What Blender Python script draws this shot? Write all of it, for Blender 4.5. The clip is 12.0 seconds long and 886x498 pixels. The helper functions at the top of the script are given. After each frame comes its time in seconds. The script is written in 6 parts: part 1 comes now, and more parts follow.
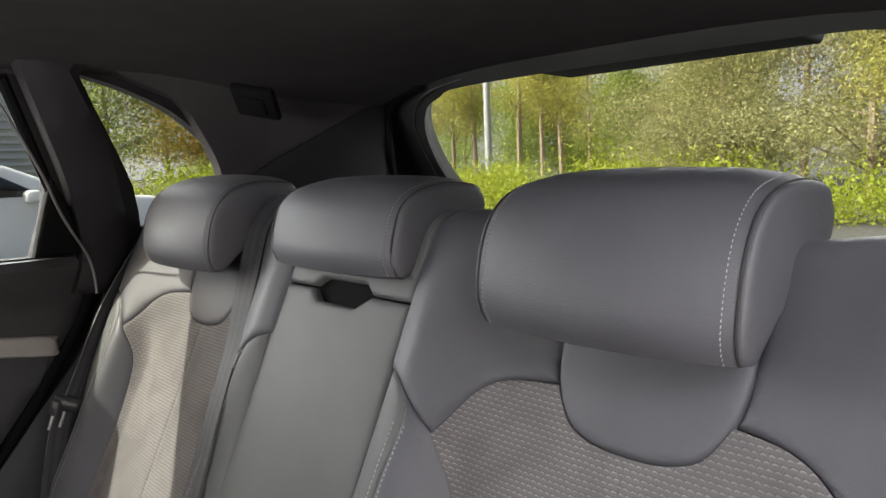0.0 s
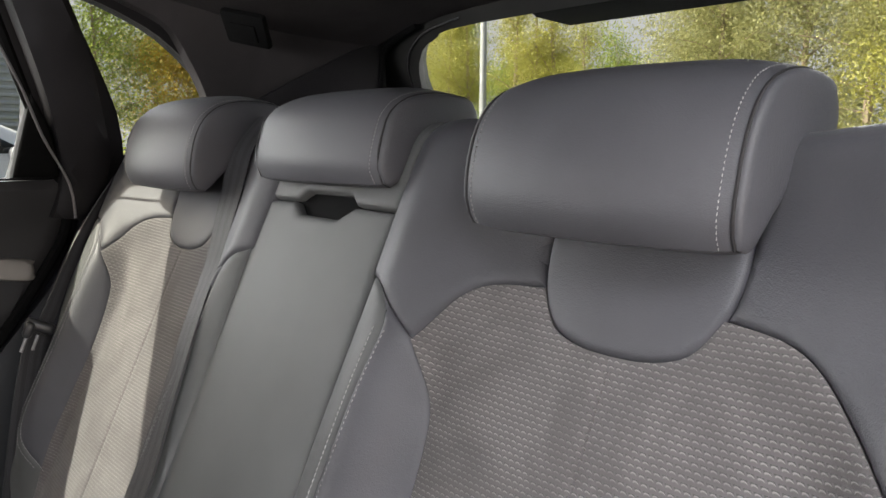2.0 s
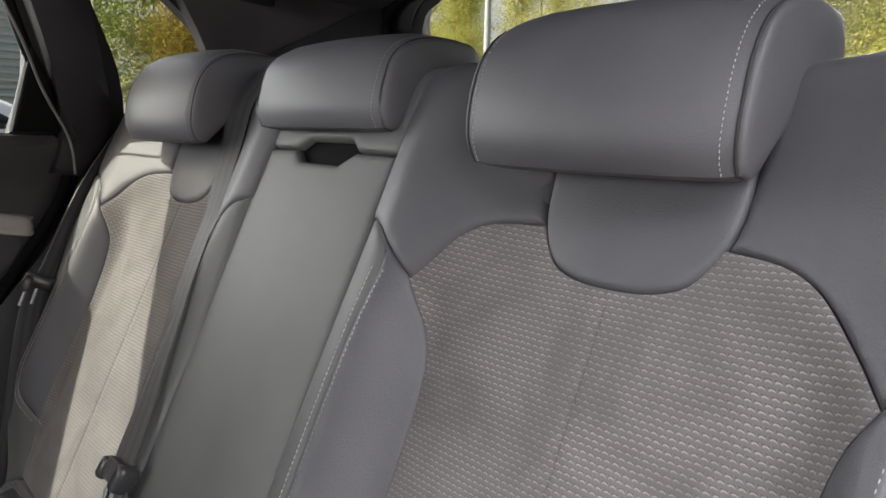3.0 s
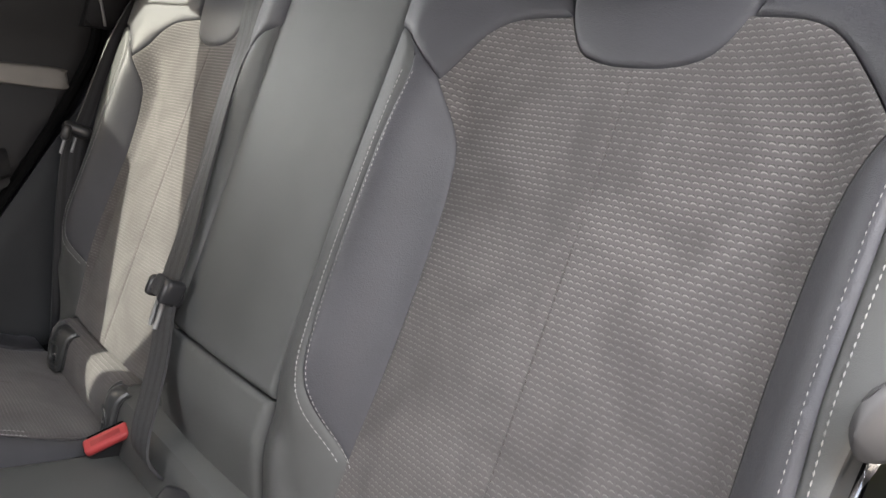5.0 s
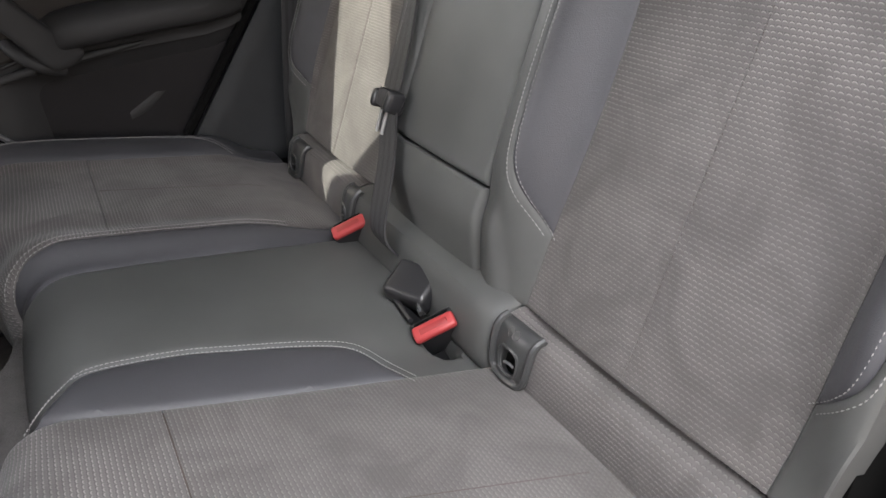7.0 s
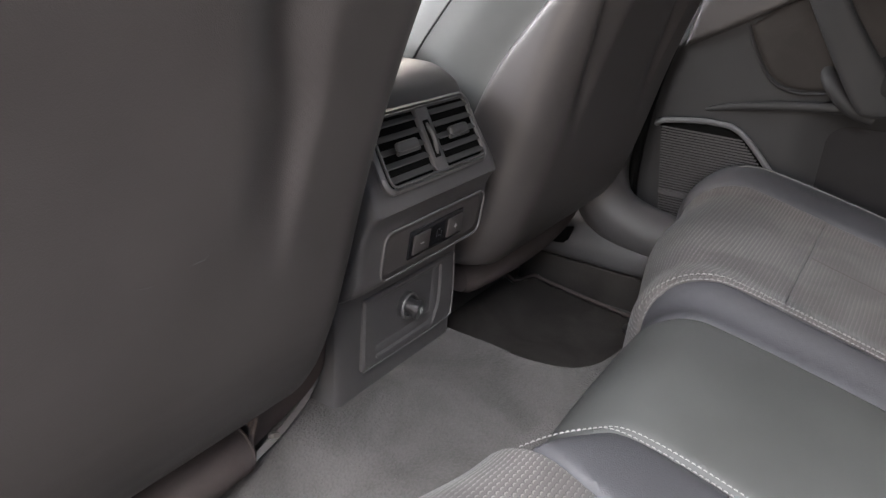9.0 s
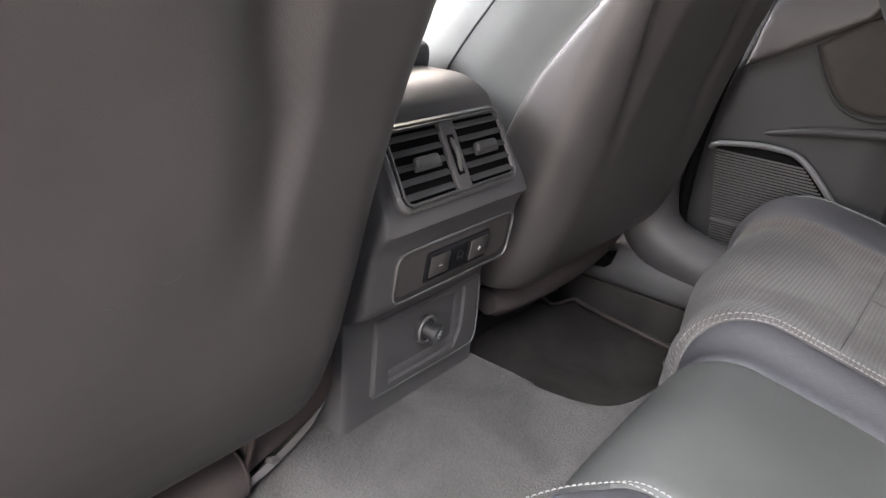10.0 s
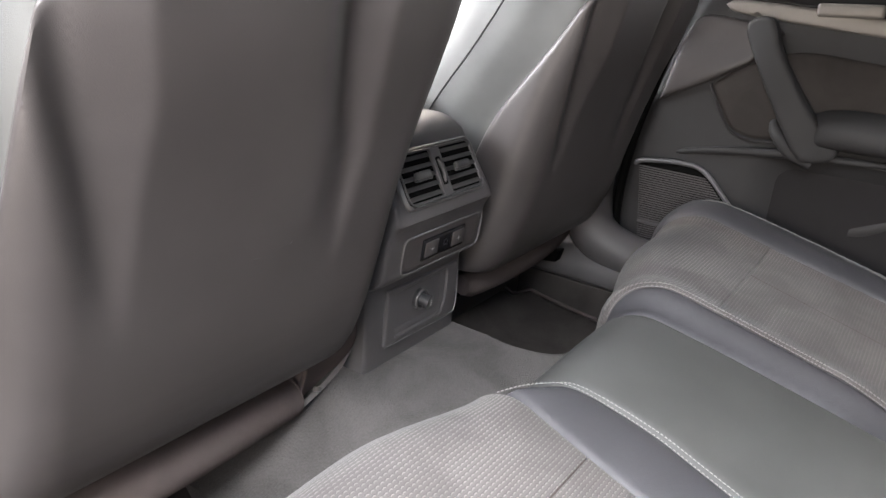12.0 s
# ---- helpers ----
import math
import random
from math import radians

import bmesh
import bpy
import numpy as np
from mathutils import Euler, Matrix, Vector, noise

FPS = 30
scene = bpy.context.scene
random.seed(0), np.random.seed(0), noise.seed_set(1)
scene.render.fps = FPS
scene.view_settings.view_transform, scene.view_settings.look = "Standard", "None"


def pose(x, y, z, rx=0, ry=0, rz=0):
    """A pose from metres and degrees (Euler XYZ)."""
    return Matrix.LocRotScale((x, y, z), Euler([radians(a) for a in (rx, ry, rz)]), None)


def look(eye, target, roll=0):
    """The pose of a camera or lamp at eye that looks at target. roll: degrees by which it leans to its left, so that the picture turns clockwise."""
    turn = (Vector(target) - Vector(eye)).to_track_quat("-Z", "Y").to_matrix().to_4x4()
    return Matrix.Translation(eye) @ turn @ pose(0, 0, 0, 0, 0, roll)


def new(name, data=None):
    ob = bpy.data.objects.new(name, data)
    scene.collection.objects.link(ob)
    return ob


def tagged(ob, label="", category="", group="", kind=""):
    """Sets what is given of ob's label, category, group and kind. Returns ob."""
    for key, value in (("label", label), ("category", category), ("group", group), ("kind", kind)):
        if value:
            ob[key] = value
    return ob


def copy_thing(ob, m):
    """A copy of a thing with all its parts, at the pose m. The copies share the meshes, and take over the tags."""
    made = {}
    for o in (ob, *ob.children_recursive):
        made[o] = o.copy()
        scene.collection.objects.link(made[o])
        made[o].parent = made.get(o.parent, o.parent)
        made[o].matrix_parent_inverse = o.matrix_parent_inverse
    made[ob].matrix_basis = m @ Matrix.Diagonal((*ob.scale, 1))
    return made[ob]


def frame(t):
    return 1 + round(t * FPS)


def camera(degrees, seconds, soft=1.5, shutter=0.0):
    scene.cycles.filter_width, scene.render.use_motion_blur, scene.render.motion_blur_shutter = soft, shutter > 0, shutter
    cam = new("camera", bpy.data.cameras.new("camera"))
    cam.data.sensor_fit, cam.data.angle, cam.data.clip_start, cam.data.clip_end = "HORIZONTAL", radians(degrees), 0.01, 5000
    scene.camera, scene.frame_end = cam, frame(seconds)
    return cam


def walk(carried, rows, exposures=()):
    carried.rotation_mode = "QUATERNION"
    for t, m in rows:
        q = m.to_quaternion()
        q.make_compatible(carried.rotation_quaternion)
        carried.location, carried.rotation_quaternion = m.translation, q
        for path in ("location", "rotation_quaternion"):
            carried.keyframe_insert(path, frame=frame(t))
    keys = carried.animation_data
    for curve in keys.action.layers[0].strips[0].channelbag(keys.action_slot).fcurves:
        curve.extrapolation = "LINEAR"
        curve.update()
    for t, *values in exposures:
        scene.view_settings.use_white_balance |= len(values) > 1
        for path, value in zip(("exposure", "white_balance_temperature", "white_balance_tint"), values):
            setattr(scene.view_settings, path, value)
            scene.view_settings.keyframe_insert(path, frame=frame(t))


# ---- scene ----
cam = camera(62.1, 12.0)
PATH = [
    (0, (0.67, 0.223, 1.25), (-0.805, 1.553, 1.012), -2.3),
    (0.5, (0.664, 0.236, 1.237), (-0.806, 1.568, 0.985), -1.8),
    (1, (0.661, 0.236, 1.213), (-0.802, 1.575, 0.949), -1.1),
    (1.5, (0.659, 0.235, 1.195), (-0.797, 1.58, 0.921), -0.3),
    (2, (0.661, 0.232, 1.176), (-0.79, 1.579, 0.892), 0.3),
    (2.5, (0.664, 0.234, 1.16), (-0.785, 1.581, 0.865), 0.9),
    (3, (0.664, 0.23, 1.135), (-0.783, 1.574, 0.817), 1.3),
    (3.2, (0.664, 0.236, 1.129), (-0.789, 1.567, 0.79), 1.1),
    (4.8, (0.691, 0.205, 1.058), (-0.754, 1.483, 0.53), 0.9),
    (5, (0.695, 0.2, 1.049), (-0.751, 1.458, 0.481), 0.7),
    (5.5, (0.705, 0.186, 1.043), (-0.752, 1.364, 0.345), -0.6),
    (6, (0.722, 0.164, 1.046), (-0.761, 1.225, 0.225), -2.6),
    (6.5, (0.745, 0.136, 1.05), (-0.78, 1.053, 0.138), -4.6),
    (7, (0.775, 0.112, 1.063), (-0.798, 0.866, 0.085), -6.5),
    (7.5, (0.832, 0.105, 1.08), (-0.853, 0.602, 0.125), -7.4),
    (7.7, (0.872, 0.115, 1.082), (-0.892, 0.406, 0.186), -6.8),
    (9.3, (0.517, 0.164, 0.976), (-0.986, -0.893, 0.187), 4.7),
    (9.5, (0.513, 0.162, 0.979), (-0.984, -0.91, 0.198), 4.8),
    (10, (0.506, 0.162, 0.981), (-0.98, -0.929, 0.205), 4.9),
    (10.5, (0.522, 0.171, 0.992), (-0.973, -0.91, 0.219), 5.3),
    (11, (0.601, 0.202, 1.019), (-0.915, -0.86, 0.263), 5.3),
    (11.5, (0.685, 0.24, 1.032), (-0.857, -0.799, 0.294), 5.1),
    (12, (0.74, 0.294, 1.044), (-0.821, -0.733, 0.332), 4.6),
]
walk(cam, [(t, look(eye, target, roll)) for t, eye, target, roll in PATH], [(0, 1.36), (1.5, 1.36), (5, 1.36), (7.6, 1.44), (9.3, 2.46), (10.6, 2.76), (12, 2.44)])

# ---- light ----
SUN = Vector((0.40, 0.60, -0.65)).normalized()
world = bpy.data.worlds.new("sky")
scene.world = world
world.use_nodes = True
wt = world.node_tree
sky = wt.nodes.new("ShaderNodeTexSky")
sky.sky_type, sky.sun_disc = "NISHITA", False
sky.sun_elevation = math.asin(-SUN.z)
sky.sun_rotation = math.atan2(-SUN.x, -SUN.y)
sky.dust_density, sky.air_density, sky.ozone_density = 9.0, 0.8, 0.2
wt.links.new(sky.outputs[0], wt.nodes["Background"].inputs[0])
wt.nodes["Background"].inputs[1].default_value = 0.13
sun = new("sun", bpy.data.lights.new("sun", "SUN"))
sun.data.energy, sun.data.angle, sun.data.color = 3.7, radians(0.6), (0.97, 0.96, 0.82)
sun.matrix_world = look((0, 0, 20), Vector((0, 0, 20)) + SUN)


def window_light(name, eye, target, sx, sy, watts, colour=(0.985, 0.98, 1.0)):
    """An added area lamp, standing in for sky or ground light through one opening of the car."""
    ob = new(name, bpy.data.lights.new(name, "AREA"))
    ob.data.shape, ob.data.size, ob.data.size_y = "RECTANGLE", sx, sy
    ob.data.energy, ob.data.color = watts, colour
    ob.matrix_world = look(eye, target)
    return ob


window_light("door_opening_light", (1.25, 0.28, 1.95), (0.05, 0.14, 0.60), 1.0, 0.8, 26)
# unseen warm lamp in place of bounce off the sunlit ground
window_light("door_ground_light", (1.40, 0.20, 0.80), (0.10, 0.25, 0.95), 0.8, 0.4, 4, (1, 0.87, 0.76))
window_light("windscreen_light", (0.0, -1.20, 1.27), (0.0, 0.5, 1.0), 1.2, 0.30, 12)
# unseen lamp at the near front window, added to brighten the seat backs
window_light("near_front_window_light", (0.70, -0.60, 1.25), (0.35, 0.60, 0.95), 0.55, 0.30, 9)
window_light("rear_window_light", (0.0, 1.75, 1.75), (0.0, -0.2, 0.8), 1.1, 0.7, 15)
window_light("side_window_light", (-2.5, 0.20, 1.70), (0.0, 0.2, 0.9), 1.4, 0.9, 34)
window_light("front_window_light", (-2.4, -1.3, 1.62), (0.30, 0.60, 1.05), 1.2, 0.8, 13)

# ---- materials ----


def material(name):
    m = bpy.data.materials.new(name)
    m.use_nodes = True
    t = m.node_tree
    return m, t, t.nodes["Principled BSDF"]


def node(t, kind, **values):
    n = t.nodes.new(kind)
    for key, value in values.items():
        n.inputs[key.replace("_", " ")].default_value = value
    return n


def maths(t, op, a, b=None):
    n = t.nodes.new("ShaderNodeMath")
    n.operation = op
    for i, v in enumerate((a, b)):
        if v is None:
            continue
        if isinstance(v, (int, float)):
            n.inputs[i].default_value = v
        else:
            t.links.new(v, n.inputs[i])
    return n.outputs[0]


def mix_colour(t, fac, a, b):
    n = t.nodes.new("ShaderNodeMix")
    n.data_type = "RGBA"
    if isinstance(fac, (int, float)):
        n.inputs[0].default_value = fac
    else:
        t.links.new(fac, n.inputs[0])
    for i, v in ((6, a), (7, b)):
        if isinstance(v, tuple):
            n.inputs[i].default_value = (*v, 1)
        else:
            t.links.new(v, n.inputs[i])
    return n.outputs[2]


def ramp(t, src, lo, hi):
    n = t.nodes.new("ShaderNodeMapRange")
    n.inputs[1].default_value, n.inputs[2].default_value = lo, hi
    t.links.new(src, n.inputs[0])
    return n.outputs[0]


def bump(t, bsdf, height, strength, distance):
    n = t.nodes.new("ShaderNodeBump")
    n.inputs["Strength"].default_value, n.inputs["Distance"].default_value = strength, distance
    t.links.new(height, n.inputs["Height"])
    t.links.new(n.outputs[0], bsdf.inputs["Normal"])


def grained(name, colour, rough, grain=900.0, depth=0.0004, strength=0.35, vary=0.18, sheen=0.0, spec=0.5, crease=0.0):
    """Leather and moulded plastic: pebble grain, soft blotches of colour and gloss."""
    m, t, b = material(name)
    where = t.nodes.new("ShaderNodeTexCoord").outputs["Object"]
    cells = node(t, "ShaderNodeTexVoronoi", Scale=grain)
    fine = node(t, "ShaderNodeTexNoise", Scale=grain * 0.5, Detail=3.0)
    broad = node(t, "ShaderNodeTexNoise", Scale=7.0, Detail=4.0)
    for n in (cells, fine, broad):
        t.links.new(where, n.inputs["Vector"])
    dark = tuple(c * (1 - vary) for c in colour)
    light = tuple(min(1, c * (1 + vary)) for c in colour)
    t.links.new(mix_colour(t, ramp(t, broad.outputs[0], 0.3, 0.7), dark, light), b.inputs["Base Color"])
    t.links.new(maths(t, "ADD", maths(t, "MULTIPLY", broad.outputs[0], 0.18), rough - 0.09), b.inputs["Roughness"])
    b.inputs["Specular IOR Level"].default_value = spec
    b.inputs["Sheen Weight"].default_value = sheen
    height = maths(t, "ADD", cells.outputs["Distance"], fine.outputs[0])
    if crease:
        fold = node(t, "ShaderNodeTexNoise", Scale=150.0, Detail=5.0, Roughness=0.65, Distortion=1.2)
        stretch = t.nodes.new("ShaderNodeMapping")
        stretch.inputs["Scale"].default_value = (0.35, 1.0, 1.3)
        t.links.new(where, stretch.inputs["Vector"])
        t.links.new(stretch.outputs[0], fold.inputs["Vector"])
        height = maths(t, "ADD", height, maths(t, "MULTIPLY", fold.outputs[0], crease * 8.0))
    bump(t, b, height, strength, depth)
    return m


def woven(name, colour, light, pitch=0.0064, rows=0.0046, raised=0.0005):
    """Embossed seat cloth: staggered rows of small scales, each with a painted-on lip highlight and notch shade."""
    m, t, b = material(name)
    uv = t.nodes.new("ShaderNodeUVMap").outputs[0]
    sep = t.nodes.new("ShaderNodeSeparateXYZ")
    t.links.new(uv, sep.inputs[0])
    wob = node(t, "ShaderNodeTexNoise", Scale=60.0, Detail=2.0)
    t.links.new(uv, wob.inputs["Vector"])
    y = maths(t, "ADD", maths(t, "DIVIDE", sep.outputs[1], rows), maths(t, "MULTIPLY", wob.outputs[0], 0.35))
    row = maths(t, "FLOOR", y)
    fy = maths(t, "FRACT", y)
    x = maths(t, "ADD", maths(t, "ADD", maths(t, "DIVIDE", sep.outputs[0], pitch), maths(t, "MULTIPLY", row, 0.5)), maths(t, "MULTIPLY", fy, 0.35))
    fx = maths(t, "SUBTRACT", maths(t, "FRACT", x), 0.5)
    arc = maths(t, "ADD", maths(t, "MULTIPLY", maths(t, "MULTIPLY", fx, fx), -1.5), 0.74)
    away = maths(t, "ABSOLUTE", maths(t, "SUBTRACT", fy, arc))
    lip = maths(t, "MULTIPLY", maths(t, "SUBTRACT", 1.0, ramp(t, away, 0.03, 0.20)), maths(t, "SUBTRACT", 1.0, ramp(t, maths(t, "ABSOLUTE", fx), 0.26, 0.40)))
    dome = maths(t, "SUBTRACT", 1.0, ramp(t, maths(t, "ABSOLUTE", maths(t, "SUBTRACT", fy, 0.45)), 0.0, 0.6))
    where = t.nodes.new("ShaderNodeTexCoord").outputs["Object"]
    nap = node(t, "ShaderNodeTexNoise", Scale=1600.0, Detail=2.0)
    rub = node(t, "ShaderNodeTexNoise", Scale=11.0, Detail=5.0, Roughness=0.6, Distortion=0.6)
    for n in (nap, rub):
        t.links.new(where, n.inputs["Vector"])
    dark = tuple(c * 0.72 for c in colour)
    base = mix_colour(t, ramp(t, rub.outputs[0], 0.38, 0.62), dark, colour)
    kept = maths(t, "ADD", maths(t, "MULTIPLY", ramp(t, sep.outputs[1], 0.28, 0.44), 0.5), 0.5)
    # highlight on each lip, put into the colour, fainter where rubbed
    lip_highlight = maths(t, "MULTIPLY", maths(t, "MULTIPLY", lip, kept), maths(t, "MULTIPLY", ramp(t, rub.outputs[0], 0.22, 0.58), 0.50))
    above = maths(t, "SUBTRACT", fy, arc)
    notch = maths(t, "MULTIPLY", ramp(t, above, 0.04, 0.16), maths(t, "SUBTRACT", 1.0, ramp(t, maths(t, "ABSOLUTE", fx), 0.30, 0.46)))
    # shade beside each lip, mixed into the base colour
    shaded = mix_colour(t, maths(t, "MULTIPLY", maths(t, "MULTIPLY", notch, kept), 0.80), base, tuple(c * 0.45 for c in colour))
    t.links.new(mix_colour(t, lip_highlight, shaded, light), b.inputs["Base Color"])
    b.inputs["Roughness"].default_value = 0.85
    b.inputs["Sheen Weight"].default_value = 0.12
    b.inputs["Sheen Roughness"].default_value = 0.5
    b.inputs["Specular IOR Level"].default_value = 0.25
    smear = node(t, "ShaderNodeTexNoise", Scale=5.0, Detail=3.0, Distortion=0.8)
    t.links.new(where, smear.inputs["Vector"])
    crisp = maths(t, "ADD", maths(t, "MULTIPLY", ramp(t, smear.outputs[0], 0.36, 0.58), 0.65), 0.45)
    height = maths(t, "ADD", maths(t, "MULTIPLY", maths(t, "ADD", lip, dome), crisp), maths(t, "MULTIPLY", nap.outputs[0], 0.35))
    bump(t, b, height, 0.7, raised)
    return m


def pile(name, colour, scale=700.0, vary=0.4, depth=0.002, sheen=0.0):
    """Carpet and suede: a short pile with brushed patches."""
    m, t, b = material(name)
    where = t.nodes.new("ShaderNodeTexCoord").outputs["Object"]
    fine = node(t, "ShaderNodeTexNoise", Scale=scale, Detail=3.0)
    broad = node(t, "ShaderNodeTexNoise", Scale=9.0, Detail=5.0, Distortion=1.0)
    for n in (fine, broad):
        t.links.new(where, n.inputs["Vector"])
    both = maths(t, "ADD", maths(t, "MULTIPLY", ramp(t, fine.outputs[0], 0.3, 0.7), 0.4), maths(t, "MULTIPLY", ramp(t, broad.outputs[0], 0.38, 0.62), 0.6))
    t.links.new(mix_colour(t, both, tuple(c * (1 - vary) for c in colour), tuple(c * (1 + vary) for c in colour)), b.inputs["Base Color"])
    b.inputs["Roughness"].default_value = 0.95
    b.inputs["Sheen Weight"].default_value = sheen
    b.inputs["Specular IOR Level"].default_value = 0.1
    bump(t, b, fine.outputs[0], 0.6, depth)
    return m


def plain(name, colour, rough=0.5, metal=0.0, noise_scale=40.0, vary=0.1, depth=0.0002, spec=0.5):
    m, t, b = material(name)
    where = t.nodes.new("ShaderNodeTexCoord").outputs["Object"]
    n = node(t, "ShaderNodeTexNoise", Scale=noise_scale, Detail=4.0)
    t.links.new(where, n.inputs["Vector"])
    t.links.new(mix_colour(t, n.outputs[0], tuple(c * (1 - vary) for c in colour), tuple(min(1, c * (1 + vary)) for c in colour)), b.inputs["Base Color"])
    b.inputs["Roughness"].default_value, b.inputs["Metallic"].default_value = rough, metal
    b.inputs["Specular IOR Level"].default_value = spec
    bump(t, b, n.outputs[0], 0.3, depth)
    return m


def webbing(name, colour):
    """Belt webbing with fine lengthwise ribs."""
    m, t, b = material(name)
    uv = t.nodes.new("ShaderNodeUVMap").outputs[0]
    sep = t.nodes.new("ShaderNodeSeparateXYZ")
    t.links.new(uv, sep.inputs[0])
    ribs = maths(t, "SINE", maths(t, "MULTIPLY", sep.outputs[0], 2600.0))
    cross = maths(t, "SINE", maths(t, "MULTIPLY", sep.outputs[1], 3800.0))
    lanes = maths(t, "COSINE", maths(t, "MULTIPLY", sep.outputs[0], 410.0))
    laned = mix_colour(t, ramp(t, lanes, -0.6, 0.2), tuple(c * 0.5 for c in colour), tuple(c * 1.25 for c in colour))
    t.links.new(mix_colour(t, ramp(t, ribs, -1, 1), tuple(c * 0.8 for c in colour), laned), b.inputs["Base Color"])
    b.inputs["Roughness"].default_value = 0.6
    bump(t, b, maths(t, "ADD", ribs, maths(t, "MULTIPLY", cross, 0.4)), 0.4, 0.0004)
    return m


def leaf_material(name, colour, other):
    m, t, b = material(name)
    info = t.nodes.new("ShaderNodeNewGeometry")
    t.links.new(mix_colour(t, info.outputs["Random Per Island"], colour, other), b.inputs["Base Color"])
    b.inputs["Roughness"].default_value = 0.55
    tr = t.nodes.new("ShaderNodeBsdfTranslucent")
    t.links.new(mix_colour(t, info.outputs["Random Per Island"], colour, other), tr.inputs[0])
    mixer = t.nodes.new("ShaderNodeMixShader")
    mixer.inputs[0].default_value = 0.5
    t.links.new(b.outputs[0], mixer.inputs[1])
    t.links.new(tr.outputs[0], mixer.inputs[2])
    t.links.new(mixer.outputs[0], t.nodes["Material Output"].inputs[0])
    return m


def glass_material(name, tint):
    m, t, b = material(name)
    thin = t.nodes.new("ShaderNodeBsdfTransparent")
    thin.inputs[0].default_value = (*tint, 1)
    shine = node(t, "ShaderNodeBsdfGlossy", Roughness=0.02)
    fres = node(t, "ShaderNodeFresnel", IOR=1.45)
    mixer = t.nodes.new("ShaderNodeMixShader")
    t.links.new(fres.outputs[0], mixer.inputs[0])
    t.links.new(thin.outputs[0], mixer.inputs[1])
    t.links.new(shine.outputs[0], mixer.inputs[2])
    t.links.new(mixer.outputs[0], t.nodes["Material Output"].inputs[0])
    return m


LEATHER = grained("black_leather", (0.0555, 0.0552, 0.0618), 0.53, spec=0.42, crease=0.14)
LEATHER_SMOOTH = grained("smooth_leather", (0.076, 0.0775, 0.0765), 0.58, grain=1400, depth=0.0002, spec=0.36, crease=0.10)
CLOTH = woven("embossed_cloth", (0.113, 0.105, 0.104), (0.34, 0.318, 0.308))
TAIL = grained("tailgate_trim", (0.036, 0.036, 0.034), 0.6, grain=1400, depth=0.0002, spec=0.2)
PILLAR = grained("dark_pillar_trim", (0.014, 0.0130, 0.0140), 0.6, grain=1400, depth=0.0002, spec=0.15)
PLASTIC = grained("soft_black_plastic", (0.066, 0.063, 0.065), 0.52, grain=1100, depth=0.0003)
SHELL = grained("seat_shell_plastic", (0.0472, 0.0428, 0.0428), 0.44, grain=1300, depth=0.0002, spec=0.4)
DOOR = grained("door_plastic", (0.029, 0.0285, 0.0295), 0.58, grain=1200, depth=0.0003, spec=0.25)
ARCH = grained("arch_trim_plastic", (0.024, 0.025, 0.027), 0.6, grain=1200, depth=0.0003, spec=0.25)
ANCHOR = plain("satin_black_plastic", (0.042, 0.043, 0.044), 0.36)
HARD = plain("hard_black_plastic", (0.022, 0.022, 0.024), 0.35)
# near-black for rubber and trim, and as painted shade in gaps and recesses
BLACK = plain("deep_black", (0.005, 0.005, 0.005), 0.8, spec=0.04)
GLOSS = plain("gloss_black", (0.01, 0.01, 0.012), 0.08)
LINER = pile("headliner_cloth", (0.038, 0.0345, 0.035), 1200, 0.15, 0.0006)
CARPET = pile("grey_carpet", (0.078, 0.074, 0.073), 420, 0.30, 0.004, 0.05)
MAT = pile("floor_mat", (0.044, 0.040, 0.038), 800, 0.3, 0.003)
SUEDE = pile("brown_suede", (0.040, 0.036, 0.034), 1500, 0.25, 0.0006)
THREAD = plain("pale_thread", (0.23, 0.226, 0.222), 0.7)
PIPING = grained("piping", (0.022, 0.021, 0.022), 0.6, spec=0.2)
SILVER = plain("satin_metal", (0.22, 0.205, 0.19), 0.55, 0.4)
SPEAKER_EDGE = plain("satin_dark_edge", (0.13, 0.13, 0.135), 0.4, 0.2)
CHROME = plain("chrome", (0.62, 0.62, 0.63), 0.25, 1.0)
SATIN = plain("satin_grey_frame", (0.115, 0.112, 0.112), 0.42, 0.2)
VALANCE = plain("pale_grey_plastic", (0.11, 0.10, 0.095), 0.5)
TAB = plain("vent_tab_plastic", (0.045, 0.044, 0.045), 0.5)
TONGUE = plain("worn_steel", (0.22, 0.22, 0.22), 0.45, 0.5)
RED = plain("buckle_red", (0.34, 0.040, 0.042), 0.45)
BELT = webbing("belt_webbing", (0.036, 0.036, 0.039))
NET = pile("brown_cloth", (0.082, 0.068, 0.065), 1400, 0.2, 0.001)
GLASS = glass_material("window_glass", (0.68, 0.71, 0.67))
GREY_MARK = plain("grey_marking", (0.5, 0.5, 0.5), 0.5)

# ---- mesh tools ----


def smooth(a, b, x):
    t = np.clip((np.asarray(x, float) - a) / (b - a), 0, 1)
    return t * t * (3 - 2 * t)


